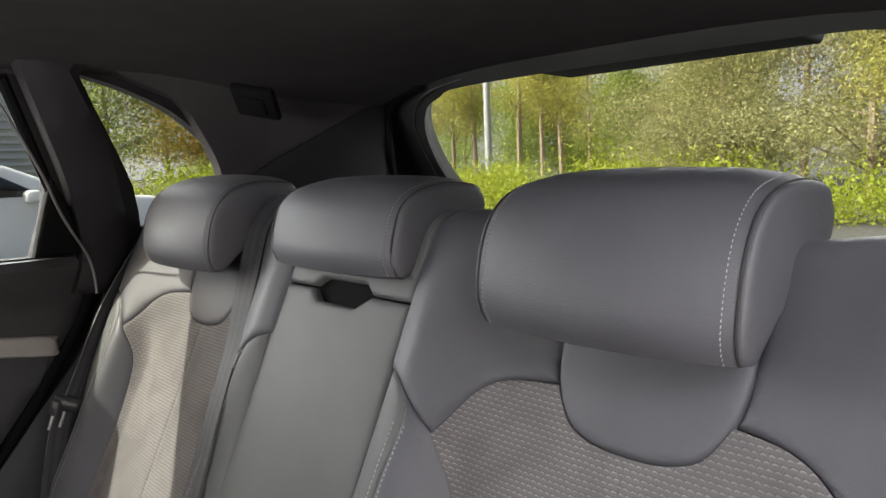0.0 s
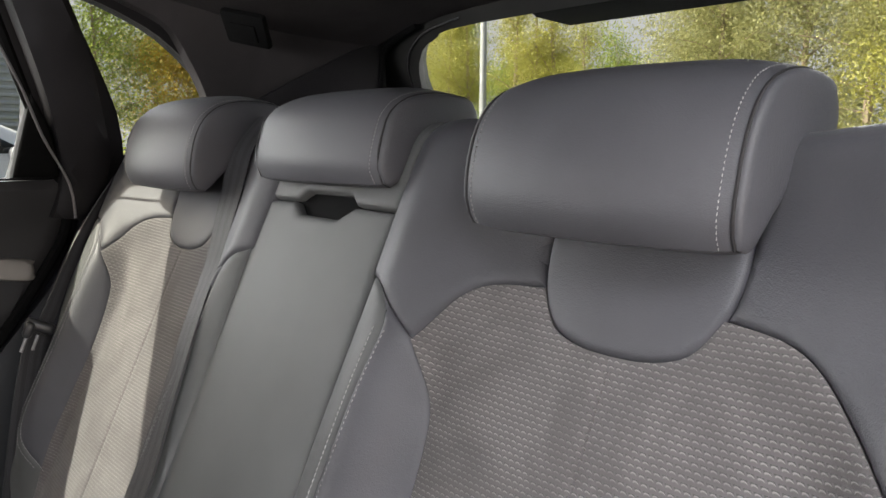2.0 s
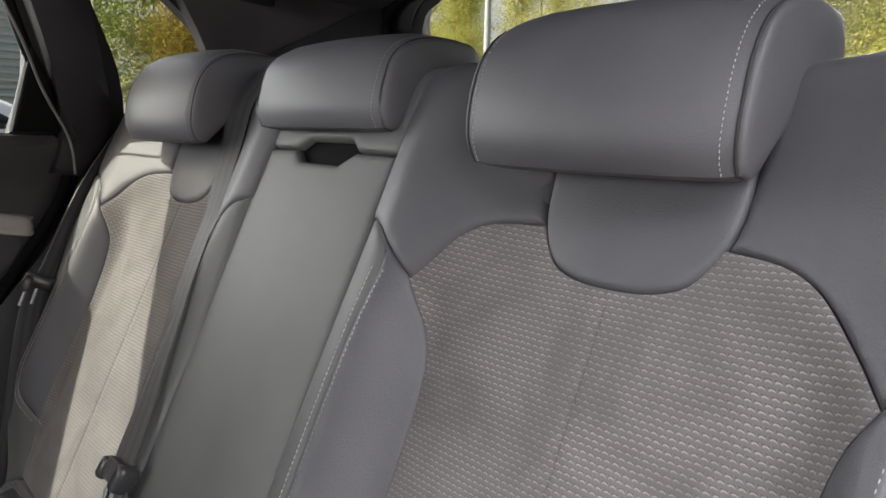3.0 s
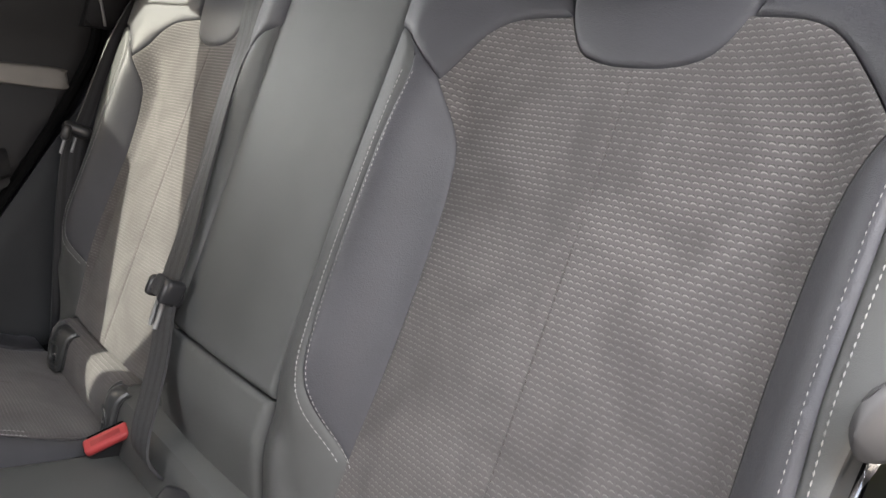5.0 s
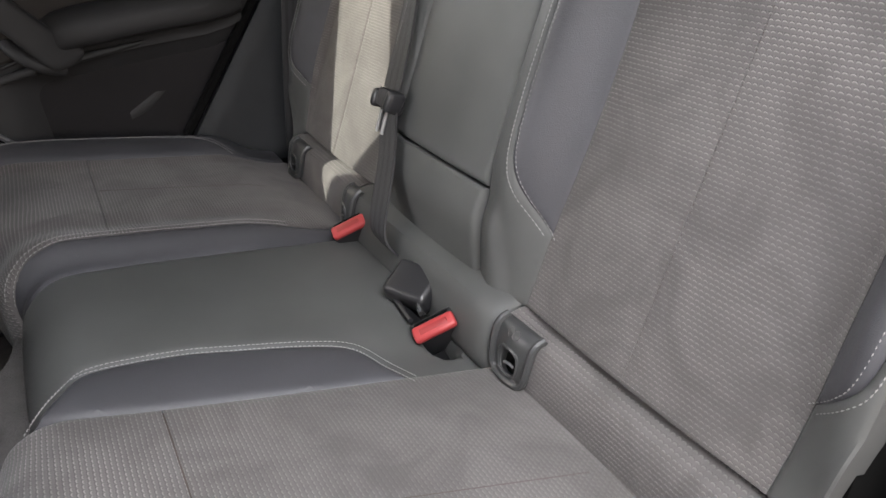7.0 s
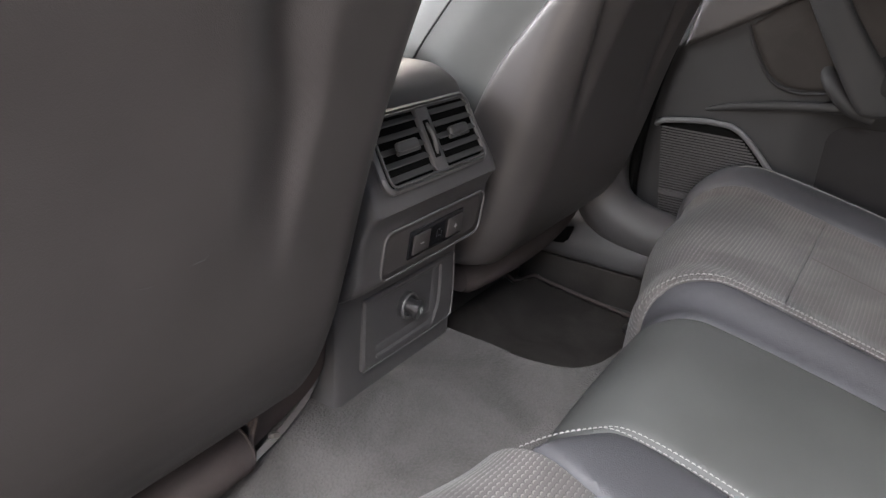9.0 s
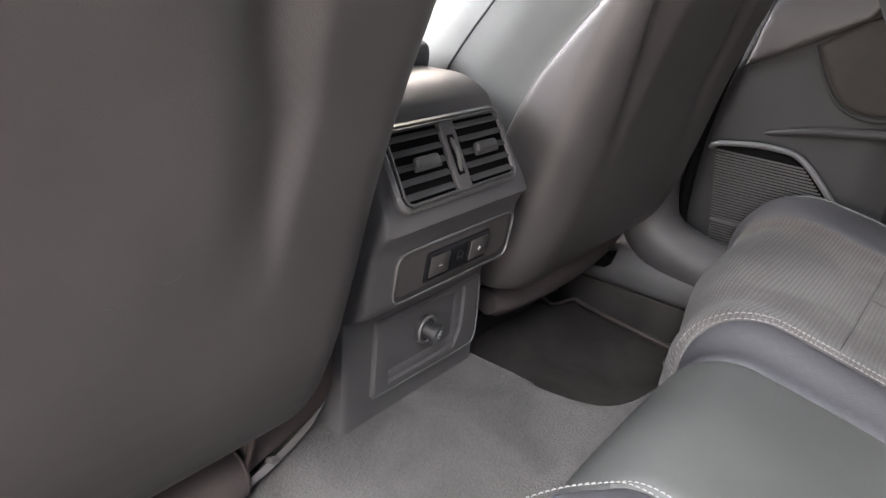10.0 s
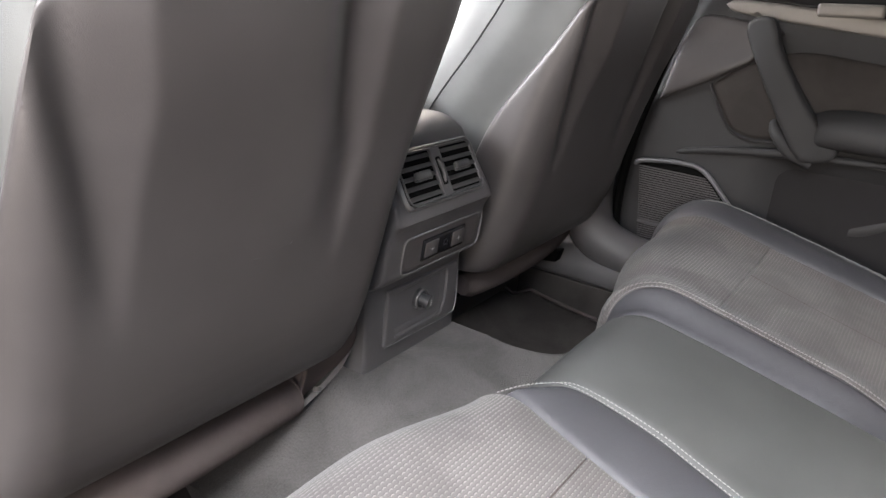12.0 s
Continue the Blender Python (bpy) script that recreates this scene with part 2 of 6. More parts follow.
def spline(pts, closed=False, step=0.01):
    """A smooth line through 2D or 3D points; a point with a trailing True is a sharp corner."""
    sharp = [isinstance(p[-1], bool) for p in pts]
    P = [np.array(p[:-1] if s else p, float) for p, s in zip(pts, sharp)]
    n, out = len(P), []
    for i in range(n if closed else n - 1):
        j = (i + 1) % n
        p1, p2 = P[i], P[j]
        p0 = p1 if sharp[i] or (not closed and i == 0) else P[i - 1]
        p3 = p2 if sharp[j] or (not closed and i == n - 2) else P[(i + 2) % n]
        k = max(1, int(round(np.linalg.norm(p2 - p1) / step)))
        for q in range(k):
            t = q / k
            out.append(0.5 * (2 * p1 + (p2 - p0) * t + (2 * p0 - 5 * p1 + 4 * p2 - p3) * t * t + (3 * p1 - p0 - 3 * p2 + p3) * t ** 3))
    if not closed:
        out.append(P[-1])
    return np.array(out)


def inside(p, ring):
    a, b = ring, np.roll(ring, -1, 0)
    x, y = p[:, :1], p[:, 1:]
    cross = ((a[:, 1] > y) != (b[:, 1] > y))
    dy = b[:, 1] - a[:, 1]
    dy = np.where(np.abs(dy) < 1e-12, 1e-12, dy)
    at = a[:, 0] + (y - a[:, 1]) / dy * (b[:, 0] - a[:, 0])
    return (cross & (x < at)).sum(1) % 2 == 1


def from_line(p, ring):
    a, b = ring, np.roll(ring, -1, 0)
    ab = b - a
    t = np.clip(((p[:, None] - a) * ab).sum(2) / np.maximum((ab ** 2).sum(1), 1e-12), 0, 1)
    return np.sqrt(((p[:, None] - a - t[:, :, None] * ab) ** 2).sum(2)).min(1)


def fill(outline, step, holes=(), close=0.0):
    """Triangles inside a 2D outline: the points, the faces and each point's distance from the edge."""
    from mathutils.geometry import delaunay_2d_cdt
    rings = [outline, *holes]
    lo, hi = outline.min(0), outline.max(0)
    rows = []
    for i, y in enumerate(np.arange(lo[1], hi[1], step * 0.87)):
        xs = np.arange(lo[0] + (step / 2 if i % 2 else 0), hi[0], step)
        rows.append(np.stack([xs, np.full(len(xs), y)], 1))
    g = np.concatenate(rows)

    def ok(p):
        good = inside(p, outline)
        for h in holes:
            good &= ~inside(p, h)
        return good

    def far(p):
        return np.min([from_line(p, r) for r in rings], 0)

    g = g[ok(g)]
    if len(g):
        g = g[far(g) > max(0.45 * step, close * 2.6)]
    if close:
        extra = []
        for r in rings:
            d = np.roll(r, -1, 0) - np.roll(r, 1, 0)
            n = np.stack([-d[:, 1], d[:, 0]], 1) / (np.linalg.norm(d, axis=1)[:, None] + 1e-9)
            for off in (close, 2.2 * close):
                for q in (r + n * off, r - n * off):
                    q = q[ok(q)]
                    if len(q):
                        extra.append(q[far(q) > off * 0.9])
        if extra:
            g = np.concatenate([g, *extra])
    pts, edges = list(g), []
    for r in rings:
        k = len(pts)
        edges += [(k + i, k + (i + 1) % len(r)) for i in range(len(r))]
        pts += list(r)
    vs, _, fs, *_ = delaunay_2d_cdt([Vector(p) for p in pts], edges, [], 0, 1e-7)
    vs = np.array([tuple(v) for v in vs])
    fs = np.array([tuple(f) for f in fs])
    fs = fs[ok(vs[fs].mean(1))]
    d = far(vs)
    return vs, fs, np.where(d < 1e-5, 0, d)


def root_place(ob):
    p = Vector((0, 0, 0))
    while ob:
        p += ob.location
        ob = ob.parent
    return p


def part(name, bm, mat, parent=None, label="", angle=38):
    """Links a bmesh, given in the world's metres, as one mesh under its parent."""
    if parent:
        bmesh.ops.translate(bm, verts=bm.verts, vec=-root_place(parent))
    me = bpy.data.meshes.new(name)
    bm.to_mesh(me)
    bm.free()
    me.materials.append(mat)
    me.polygons.foreach_set("use_smooth", [True] * len(me.polygons))
    me.set_sharp_from_angle(angle=radians(angle))
    ob = new(name, me)
    ob.parent = parent
    return tagged(ob, label)


def thing(name, place, label, category, group="", kind=""):
    ob = new(name)
    ob.location = place
    ob.empty_display_size = 0.05
    return tagged(ob, label, category, group, kind)


def mesh_from(verts, faces, uvs=None):
    bm = bmesh.new()
    vs = [bm.verts.new(v) for v in verts]
    layer = bm.loops.layers.uv.new("UVMap") if uvs is not None else None
    for f in faces:
        try:
            face = bm.faces.new([vs[i] for i in f])
        except ValueError:
            continue
        if layer:
            for loop, i in zip(face.loops, f):
                loop[layer].uv = uvs[i]
    return bm


def panel(S, outline, step=0.01, edge=0.012, dip=0.006, skirt=0.02, holes=(), puff=0.0, raw=False):
    """An upholstered or moulded piece on the surface S(u, v, h): its edge dips into the seam, with a skirt behind it."""
    ring = outline if raw else spline(outline, True, step)
    hs = [h if raw else spline(h, True, step) for h in holes]
    p, fs, d = fill(ring, step, hs, 0.0022 if dip and step < 0.0125 and not raw else 0.0)
    t = np.clip(d / edge, 0, 1)
    h = -dip * (1 - t) ** 3 + puff * (1 - (1 - np.clip(d / 0.05, 0, 1)) ** 2)
    v = S(p[:, 0], p[:, 1], h)
    bm = mesh_from(v, fs, p)
    if skirt:
        bm.verts.index_update()
        low = S(p[:, 0], p[:, 1], h - skirt)
        rim = [e for e in bm.edges if e.is_boundary]
        made = {}
        for e in rim:
            for w in e.verts:
                if w.index not in made:
                    made[w.index] = low[w.index]
        fresh = {i: bm.verts.new(c) for i, c in made.items()}
        for e in rim:
            a, b = e.verts
            try:
                bm.faces.new((a, b, fresh[b.index], fresh[a.index]))
            except (ValueError, KeyError):
                pass
    bmesh.ops.recalc_face_normals(bm, faces=bm.faces)
    return bm


def stitches(S, lines, pitch=0.0050, dash=0.0043, wide=0.0012, high=0.0010):
    """Rows of raised sewing stitches along lines on a surface."""
    verts, faces = [], []
    for line in lines:
        c = spline(line, False, 0.002)
        s = np.concatenate([[0], np.cumsum(np.linalg.norm(np.diff(c, axis=0), axis=1))])
        at = np.arange(pitch / 2, s[-1], pitch)
        def along(q):
            return np.stack([np.interp(q, s, c[:, 0]), np.interp(q, s, c[:, 1])], 1)
        a, m, b = along(at - dash / 2), along(at), along(at + dash / 2)
        A, M, B, T = S(*a.T, 0), S(*m.T, 0), S(*b.T, 0), S(*m.T, 0.01)
        for p, q, r, up in zip(A, M, B, T):
            up = (up - q) / 0.01
            side = np.cross(r - p, up)
            side /= np.linalg.norm(side) + 1e-9
            k = len(verts)
            verts += [p - up * 0.0004, r - up * 0.0004, q + side * wide * 0.5 + up * high * 0.3, q - side * wide * 0.5 + up * high * 0.3,
                      q + (p - q) * 0.5 + up * high, q + (r - q) * 0.5 + up * high]
            faces += [(k, k + 2, k + 4), (k + 2, k + 5, k + 4), (k + 2, k + 1, k + 5), (k, k + 4, k + 3), (k + 4, k + 5, k + 3), (k + 5, k + 1, k + 3)]
    return mesh_from(verts, faces)


def box(size, centre, bevel=0.004, segments=2, turn=None):
    bm = bmesh.new()
    bmesh.ops.create_cube(bm, size=1)
    bmesh.ops.scale(bm, verts=bm.verts, vec=size)
    if bevel:
        bmesh.ops.bevel(bm, geom=bm.edges[:], offset=bevel, segments=segments, affect="EDGES", profile=0.5)
    if turn:
        bmesh.ops.rotate(bm, verts=bm.verts, cent=(0, 0, 0), matrix=Euler([radians(a) for a in turn]).to_matrix())
    bmesh.ops.translate(bm, verts=bm.verts, vec=centre)
    return bm


def joined(*bms):
    out = bmesh.new()
    for b in bms:
        me = bpy.data.meshes.new("join")
        b.to_mesh(me)
        b.free()
        out.from_mesh(me)
        bpy.data.meshes.remove(me)
    return out


def loft(rings, caps=True, closed=True):
    """A skin over rings of 3D points, all with the same count."""
    verts = [tuple(p) for r in rings for p in r]
    k, faces = len(rings[0]), []
    for i in range(len(rings) - 1):
        for j in range(k if closed else k - 1):
            a, b = i * k + j, i * k + (j + 1) % k
            faces.append((a, b, b + k, a + k))
    if caps and closed:
        faces += [tuple(range(k))[::-1], tuple(range((len(rings) - 1) * k, len(rings) * k))]
    bm = mesh_from(verts, faces)
    bmesh.ops.recalc_face_normals(bm, faces=bm.faces)
    return bm


def tube(points, radius, sides=10, step=0.01, caps=True, closed=False):
    c = spline(points, closed, step)
    rings, up = [], Vector((0.13, 0.2, 0.97))
    for i, p in enumerate(c):
        d = Vector(c[min(i + 1, len(c) - 1)] - c[max(i - 1, 0)]).normalized()
        if closed:
            d = Vector(c[(i + 1) % len(c)] - c[i - 1]).normalized()
        a = d.cross(up).normalized()
        up = a.cross(d)
        r = radius(i / (len(c) - 1)) if callable(radius) else radius
        rings.append([Vector(p) + (a * math.cos(w) + up * math.sin(w)) * r for w in np.linspace(0, 2 * math.pi, sides, endpoint=False)])
    if closed:
        rings.append(rings[0])
    return loft(rings, caps and not closed)


def prism(outline, x0, x1, bevel=0.004, segments=2, axis="x"):
    """A closed outline, swept straight along one axis."""
    def place(p, s):
        a, b = p
        return (s, a, b) if axis == "x" else (a, s, b) if axis == "y" else (a, b, s)
    bm = bmesh.new()
    v = [bm.verts.new(place(p, x0)) for p in outline]
    f = bm.faces.new(v)
    r = bmesh.ops.extrude_face_region(bm, geom=[f])
    moved = [g for g in r["geom"] if isinstance(g, bmesh.types.BMVert)]
    bmesh.ops.translate(bm, verts=moved, vec=Vector(place((0, 0), x1 - x0)))
    bmesh.ops.recalc_face_normals(bm, faces=bm.faces)
    if bevel:
        bmesh.ops.bevel(bm, geom=[e for e in bm.edges if e.calc_face_angle(0) > 0.5], offset=bevel, segments=segments, affect="EDGES", profile=0.5)
    return bm


def ribbon(points, across, thick=0.0012, step=0.01):
    """A strap along 3D points; across: its width vector at each point, or one for all."""
    c = spline(points, False, step)
    if isinstance(across, list):
        w = np.stack([np.interp(np.linspace(0, 1, len(c)), np.linspace(0, 1, len(across)), [a[i] for a in across]) for i in range(3)], 1)
    else:
        w = np.tile(np.array(across, float), (len(c), 1))
    s = np.concatenate([[0], np.cumsum(np.linalg.norm(np.diff(c, axis=0), axis=1))])
    verts, uvs, faces = [], [], []
    for i, (p, a) in enumerate(zip(c, w)):
        d = c[min(i + 1, len(c) - 1)] - c[max(i - 1, 0)]
        n = np.cross(d, a)
        n = n / (np.linalg.norm(n) + 1e-9) * thick
        wide = np.linalg.norm(a)
        for k, (f, up) in enumerate(((-0.5, 1), (0, 1.2), (0.5, 1), (0.5, -1), (0, -1.2), (-0.5, -1))):
            verts.append(p + a * f + n * up)
            uvs.append((f * wide, s[i]))
    for i in range(len(c) - 1):
        for k in range(6):
            a, b = i * 6 + k, i * 6 + (k + 1) % 6
            faces.append((a, b, b + 6, a + 6))
    faces += [tuple(range(6)), tuple(range(len(verts) - 6, len(verts)))]
    bm = mesh_from(verts, faces, uvs)
    bmesh.ops.recalc_face_normals(bm, faces=bm.faces)
    return bm

# ---- the car's shell ----


def side_x(z):
    z = np.asarray(z, float)
    return 0.715 - 0.13 * np.clip((z - 1.08) / 0.34, 0, 1.2) ** 1.3


def on_side(sign, off=0.0):
    """Surface of a body side: u = y, v = z, h towards the cabin."""
    def S(u, v, h):
        x = sign * (side_x(v) + off - h)
        return np.stack([x + 0 * u, u, v], 1)
    return S


def roof_z(x, y):
    return 1.428 - (0.012 + 0.06 * smooth(0.65, 1.2, y)) * (np.abs(x) / 0.6) ** 4 - 0.022 * (np.maximum(0, y - 0.45) / 0.75) ** 1.2


def S_roof(u, v, h):
    return np.stack([u, v, roof_z(u, v) - h], 1)


headliner = part("ceiling", panel(S_roof, [(-0.62, -0.95, True), (0.62, -0.95, True), (0.62, 1.152, True), (-0.62, 1.152, True)], 0.06, 0.02, 0.0, 0.0), LINER)
tagged(headliner, "dark cloth headliner of the car", "headliner", kind="structure")
outer_roof = part("roof", panel(lambda u, v, h: S_roof(u, v, h - 0.05), [(-0.63, -1.0, True), (0.63, -1.0, True), (0.63, 1.25, True), (-0.63, 1.25, True)], 0.08, 0.02, 0.0, 0.0), HARD)
tagged(outer_roof, "painted outer roof of the car", "roof", kind="structure")

def inward(bm):
    """Turns a pane's faces towards the cabin."""
    bm.normal_update()
    for f in bm.faces:
        if f.normal.dot(Vector((0, 0.2, 1.1)) - f.calc_center_median()) < 0:
            f.normal_flip()
    return bm


DOOR_GLASS = [(-0.20, 1.115, True), (-0.14, 1.385, True), (0.50, 1.395, True), (0.556, 1.244), (0.535, 1.115, True)]
FRONT_GLASS = [(-0.72, 1.115, True), (-0.58, 1.35, True), (-0.47, 1.365, True), (-0.47, 1.115, True)]
QUARTER_GLASS = [(0.598, 1.410, True), (0.66, 1.394), (0.735, 1.366), (0.784, 1.338), (0.844, 1.290), (0.872, 1.245), (0.880, 1.165, True), (0.716, 1.152, True), (0.700, 1.225), (0.644, 1.333)]
WALL = [(-0.75, 0.30, True), (1.9, 0.30, True), (1.9, 0.9, True), (1.45, 1.20, True), (1.22, 1.40, True), (-0.45, 1.43, True), (-0.75, 1.2, True)]
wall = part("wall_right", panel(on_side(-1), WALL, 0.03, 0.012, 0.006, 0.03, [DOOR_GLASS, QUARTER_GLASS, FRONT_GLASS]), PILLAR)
tagged(wall, "dark plastic inner side of the car body", "body side", kind="structure")
NEAR_WALL = [(0.60, 0.30, True), (1.9, 0.30, True), (1.9, 0.9, True), (1.45, 1.20, True), (1.22, 1.40, True), (0.52, 1.43, True), (0.66, 1.05, True), (0.62, 0.8, True)]
near = part("wall_left", panel(on_side(1), NEAR_WALL, 0.03, 0.012, 0.006, 0.03, [QUARTER_GLASS]), PLASTIC)
tagged(near, "dark plastic body side beside the open rear door", "body side", kind="structure")
pillar = part("wall_pillar", panel(on_side(1), [(-0.34, 0.30, True), (-0.22, 0.30, True), (-0.24, 0.9), (-0.12, 1.43, True), (-0.30, 1.43, True)], 0.03, 0.012, 0.006, 0.05), PLASTIC)
tagged(pillar, "dark plastic pillar between the doors", "pillar", kind="structure")
# unseen wall, put in to keep outside light off the front seat
front = part("wall_front_left", panel(on_side(1), [(-0.95, 0.30, True), (-0.342, 0.30, True), (-0.302, 1.42, True), (-0.45, 1.43, True), (-0.75, 1.2, True), (-0.95, 1.1, True)], 0.03, 0.012, 0.006, 0.03, [FRONT_GLASS]), PLASTIC)
tagged(front, "unseen inner side of the closed front door, added to block light", "body side", kind="structure")
# the near rear door stands open, hinged on the pillar; unseen, added to cut light
swing = Matrix.Translation((0.775, -0.27, 0)) @ Matrix.Rotation(radians(14), 4, "Z")
opened = box((0.86, 0.07, 0.72), (0.43, 0, 0.70), 0.02)
opened.transform(swing)
opened = part("door_1", opened, DOOR)
tagged(opened, "unseen rear door standing open beside the cabin, added to block light", "car door", kind="structure")
rim = tube([(0.03, 0, 1.05), (0.06, 0, 1.25), (0.12, 0, 1.40), (0.70, 0, 1.40), (0.80, 0, 1.28), (0.83, 0, 1.05)], 0.022, 8)
rim.transform(swing)
part("window_frame", rim, HARD, opened)
for name, sign, outline in (("window_1", -1, DOOR_GLASS), ("window_2", -1, QUARTER_GLASS), ("window_3", 1, QUARTER_GLASS)):
    g = part(name, inward(panel(on_side(sign, 0.012), outline, 0.05, 0.01, 0.0, 0.0)), GLASS)
    g.visible_shadow = False
    tagged(g, "clear fixed side window of the car", "window", kind="structure")


def S_tail(u, v, h):
    return np.stack([u, 1.2 + 1.129 * (1.36 - v) - 0.66 * h, v - 0.75 * h], 1)


REAR_GLASS = [(-0.491, 1.333), (-0.458, 1.352), (-0.40, 1.368), (-0.29, 1.381), (0.29, 1.381), (0.40, 1.368), (0.458, 1.352), (0.491, 1.333), (0.538, 1.290), (0.585, 1.207), (0.60, 1.10), (0.57, 1.05), (-0.57, 1.05), (-0.60, 1.10), (-0.585, 1.207), (-0.538, 1.290)]
tail = part("wall_tailgate", panel(S_tail, [(-0.74, 0.5, True), (0.74, 0.5, True), (0.74, 1.2, True), (0.62, 1.435, True), (-0.62, 1.435, True), (-0.74, 1.2, True)], 0.03, 0.012, 0.004, 0.03, [REAR_GLASS]), TAIL)
tagged(tail, "dark plastic tailgate trim round the rear window", "tailgate", kind="structure")
g = part("window_4", inward(panel(lambda u, v, h: S_tail(u, v, h - 0.02), REAR_GLASS, 0.06, 0.01, 0.0, 0.0)), GLASS)
g.visible_shadow = False
tagged(g, "clear rear window of the car", "window", kind="structure")
# the raised inner frame of the tailgate and the pillar trim before it
trim = part("trim", tube([(-0.40, 1.150, 1.392), (-0.47, 1.160, 1.380), (-0.530, 1.172, 1.355), (-0.548, 1.183, 1.307), (-0.572, 1.205, 1.255), (-0.600, 1.235, 1.20), (-0.62, 1.27, 1.14)], 0.008, 8), BLACK)
tagged(trim, "black rubber seal along the tailgate opening", "seal", kind="structure")
bead = part("trim", tube([tuple(p) for p in S_tail(np.array([-0.30, -0.42, -0.505, -0.552, -0.580, -0.620]), np.array([1.396, 1.380, 1.345, 1.300, 1.255, 1.18]), np.full(6, 0.002))], 0.0016, 6, 0.02), PLASTIC)
tagged(bead, "raised moulding line round the rear window frame", "trim line", kind="structure")
spoiler = part("roof_spoiler", prism([(1.27, 1.416), (1.30, 1.404), (1.40, 1.400), (1.43, 1.43), (1.20, 1.47)], -0.245, 0.225, 0.006, 2), BLACK)
tagged(spoiler, "black underside of the roof spoiler over the rear window", "spoiler", kind="structure")


def S_post(u, v, h):
    """Rear pillar trim: u = y, v = z, leaning in towards the tailgate."""
    x = -(side_x(v) - 0.04 - 0.05 * smooth(0.85, 1.15, u)) + h
    return np.stack([x, u, v], 1)


post = part("trim", panel(S_post, [(0.865, 1.17, True), (0.864, 1.215, True), (0.92, 1.245), (1.02, 1.305), (1.12, 1.362), (1.165, 1.372, True), (1.19, 1.30), (1.24, 1.15, True)], 0.02, 0.012, 0.006, 0.05), PILLAR)
tagged(post, "dark moulded rear pillar trim", "pillar trim", kind="structure")
post = part("trim", panel(lambda u, v, h: S_post(u, v, h - 0.012), [(0.864, 1.20, True), (0.848, 1.255), (0.80, 1.325), (0.755, 1.372), (0.68, 1.40), (0.62, 1.425, True), (1.17, 1.415, True), (1.19, 1.34, True), (1.0, 1.28)], 0.02, 0.012, 0.006, 0.03), LINER)
tagged(post, "dark cloth lining above the rear pillar", "headliner", kind="structure")
post = part("trim", panel(lambda u, v, h: S_post(u, v, h + 0.02) , [(0.60, 1.425, True), (0.588, 1.40, True), (0.632, 1.31), (0.678, 1.155, True), (0.66, 1.04, True), (0.585, 1.05, True), (0.60, 1.12), (0.575, 1.24), (0.50, 1.425, True)], 0.02, 0.012, 0.012, 0.04), PILLAR)
tagged(post, "dark moulded pillar trim between door and rear quarter window", "pillar trim", kind="structure")

# windscreen end of the cabin
dash = part("wall_front", joined(box((1.42, 0.06, 0.75), (0, -1.25, 0.68), 0.02), box((1.42, 0.35, 0.25), (0, -1.1, 0.95), 0.08)), PLASTIC)
tagged(dash, "dark dashboard closing the front of the cabin", "dashboard", kind="structure")

# floor: tunnel carpet, footwells, sills
def S_floor(u, v, h):
    return np.stack([u, v, 0.400 + h - 0 * u], 1)


floor = part("floor", panel(S_floor, [(-0.74, -1.3, True), (0.74, -1.3, True), (0.74, 0.3, True), (-0.74, 0.3, True)], 0.05, 0.01, 0.0, 0.0), CARPET)
tagged(floor, "grey carpet in the rear footwells", "carpet", kind="structure")


def S_tunnel(u, v, h):
    u, v = np.asarray(u, float), np.asarray(v, float)
    return np.stack([u, v, 0.549 + h - 0.10 * smooth(0.14, 0.30, u) - 0.006 * smooth(-0.10, -0.05, v)], 1)


TUNNEL = [(-0.112, -1.2, True), (-0.112, -0.25), (-0.108, -0.17), (-0.108, -0.13), (-0.118, -0.092), (-0.144, -0.069), (-0.19, -0.056), (-0.27, -0.050), (-0.50, -0.047, True), (-0.50, 0.1, True), (0.36, 0.1, True), (0.34, -0.06, True), (0.30, -0.25), (0.28, -1.2, True)]
tunnel = part("floor", panel(S_tunnel, TUNNEL, 0.013, 0.010, 0.004, 0.16), CARPET)
tagged(tunnel, "grey carpet over the transmission tunnel", "carpet", kind="structure")
under = part("ground_pan", box((1.5, 3.2, 0.03), (0, 0.4, 0.34), 0.005), HARD)
tagged(under, "dark underside panel of the car", "floor pan", kind="structure")
for sign in (-1, 1):
    rear = 0.30 if sign < 0 else 0.62
    side = part("floor", prism([(sign * 0.582, 0.38), (sign * 0.578, 0.464), (sign * 0.74, 0.464), (sign * 0.74, 0.38)], -0.9, rear, 0.004, 2, "y"), MAT)
    tagged(side, "dark carpet up the side of the footwell", "carpet", kind="structure")
    sill = part("trim", prism([(sign * 0.572, 0.466), (sign * 0.575, 0.50), (sign * 0.60, 0.535), (sign * 0.74, 0.545), (sign * 0.74, 0.466)], -0.9, rear, 0.012, 3, "y"), PLASTIC)
    tagged(sill, "black plastic door sill trim", "sill trim", kind="structure")

# ---- rear seat: surfaces ----
BASE, ALONG, OUT = np.array((0.414, 0.55)), np.array((0.429, 0.903)), np.array((-0.903, 0.429))
TOP, ROLL = 0.686, 0.045


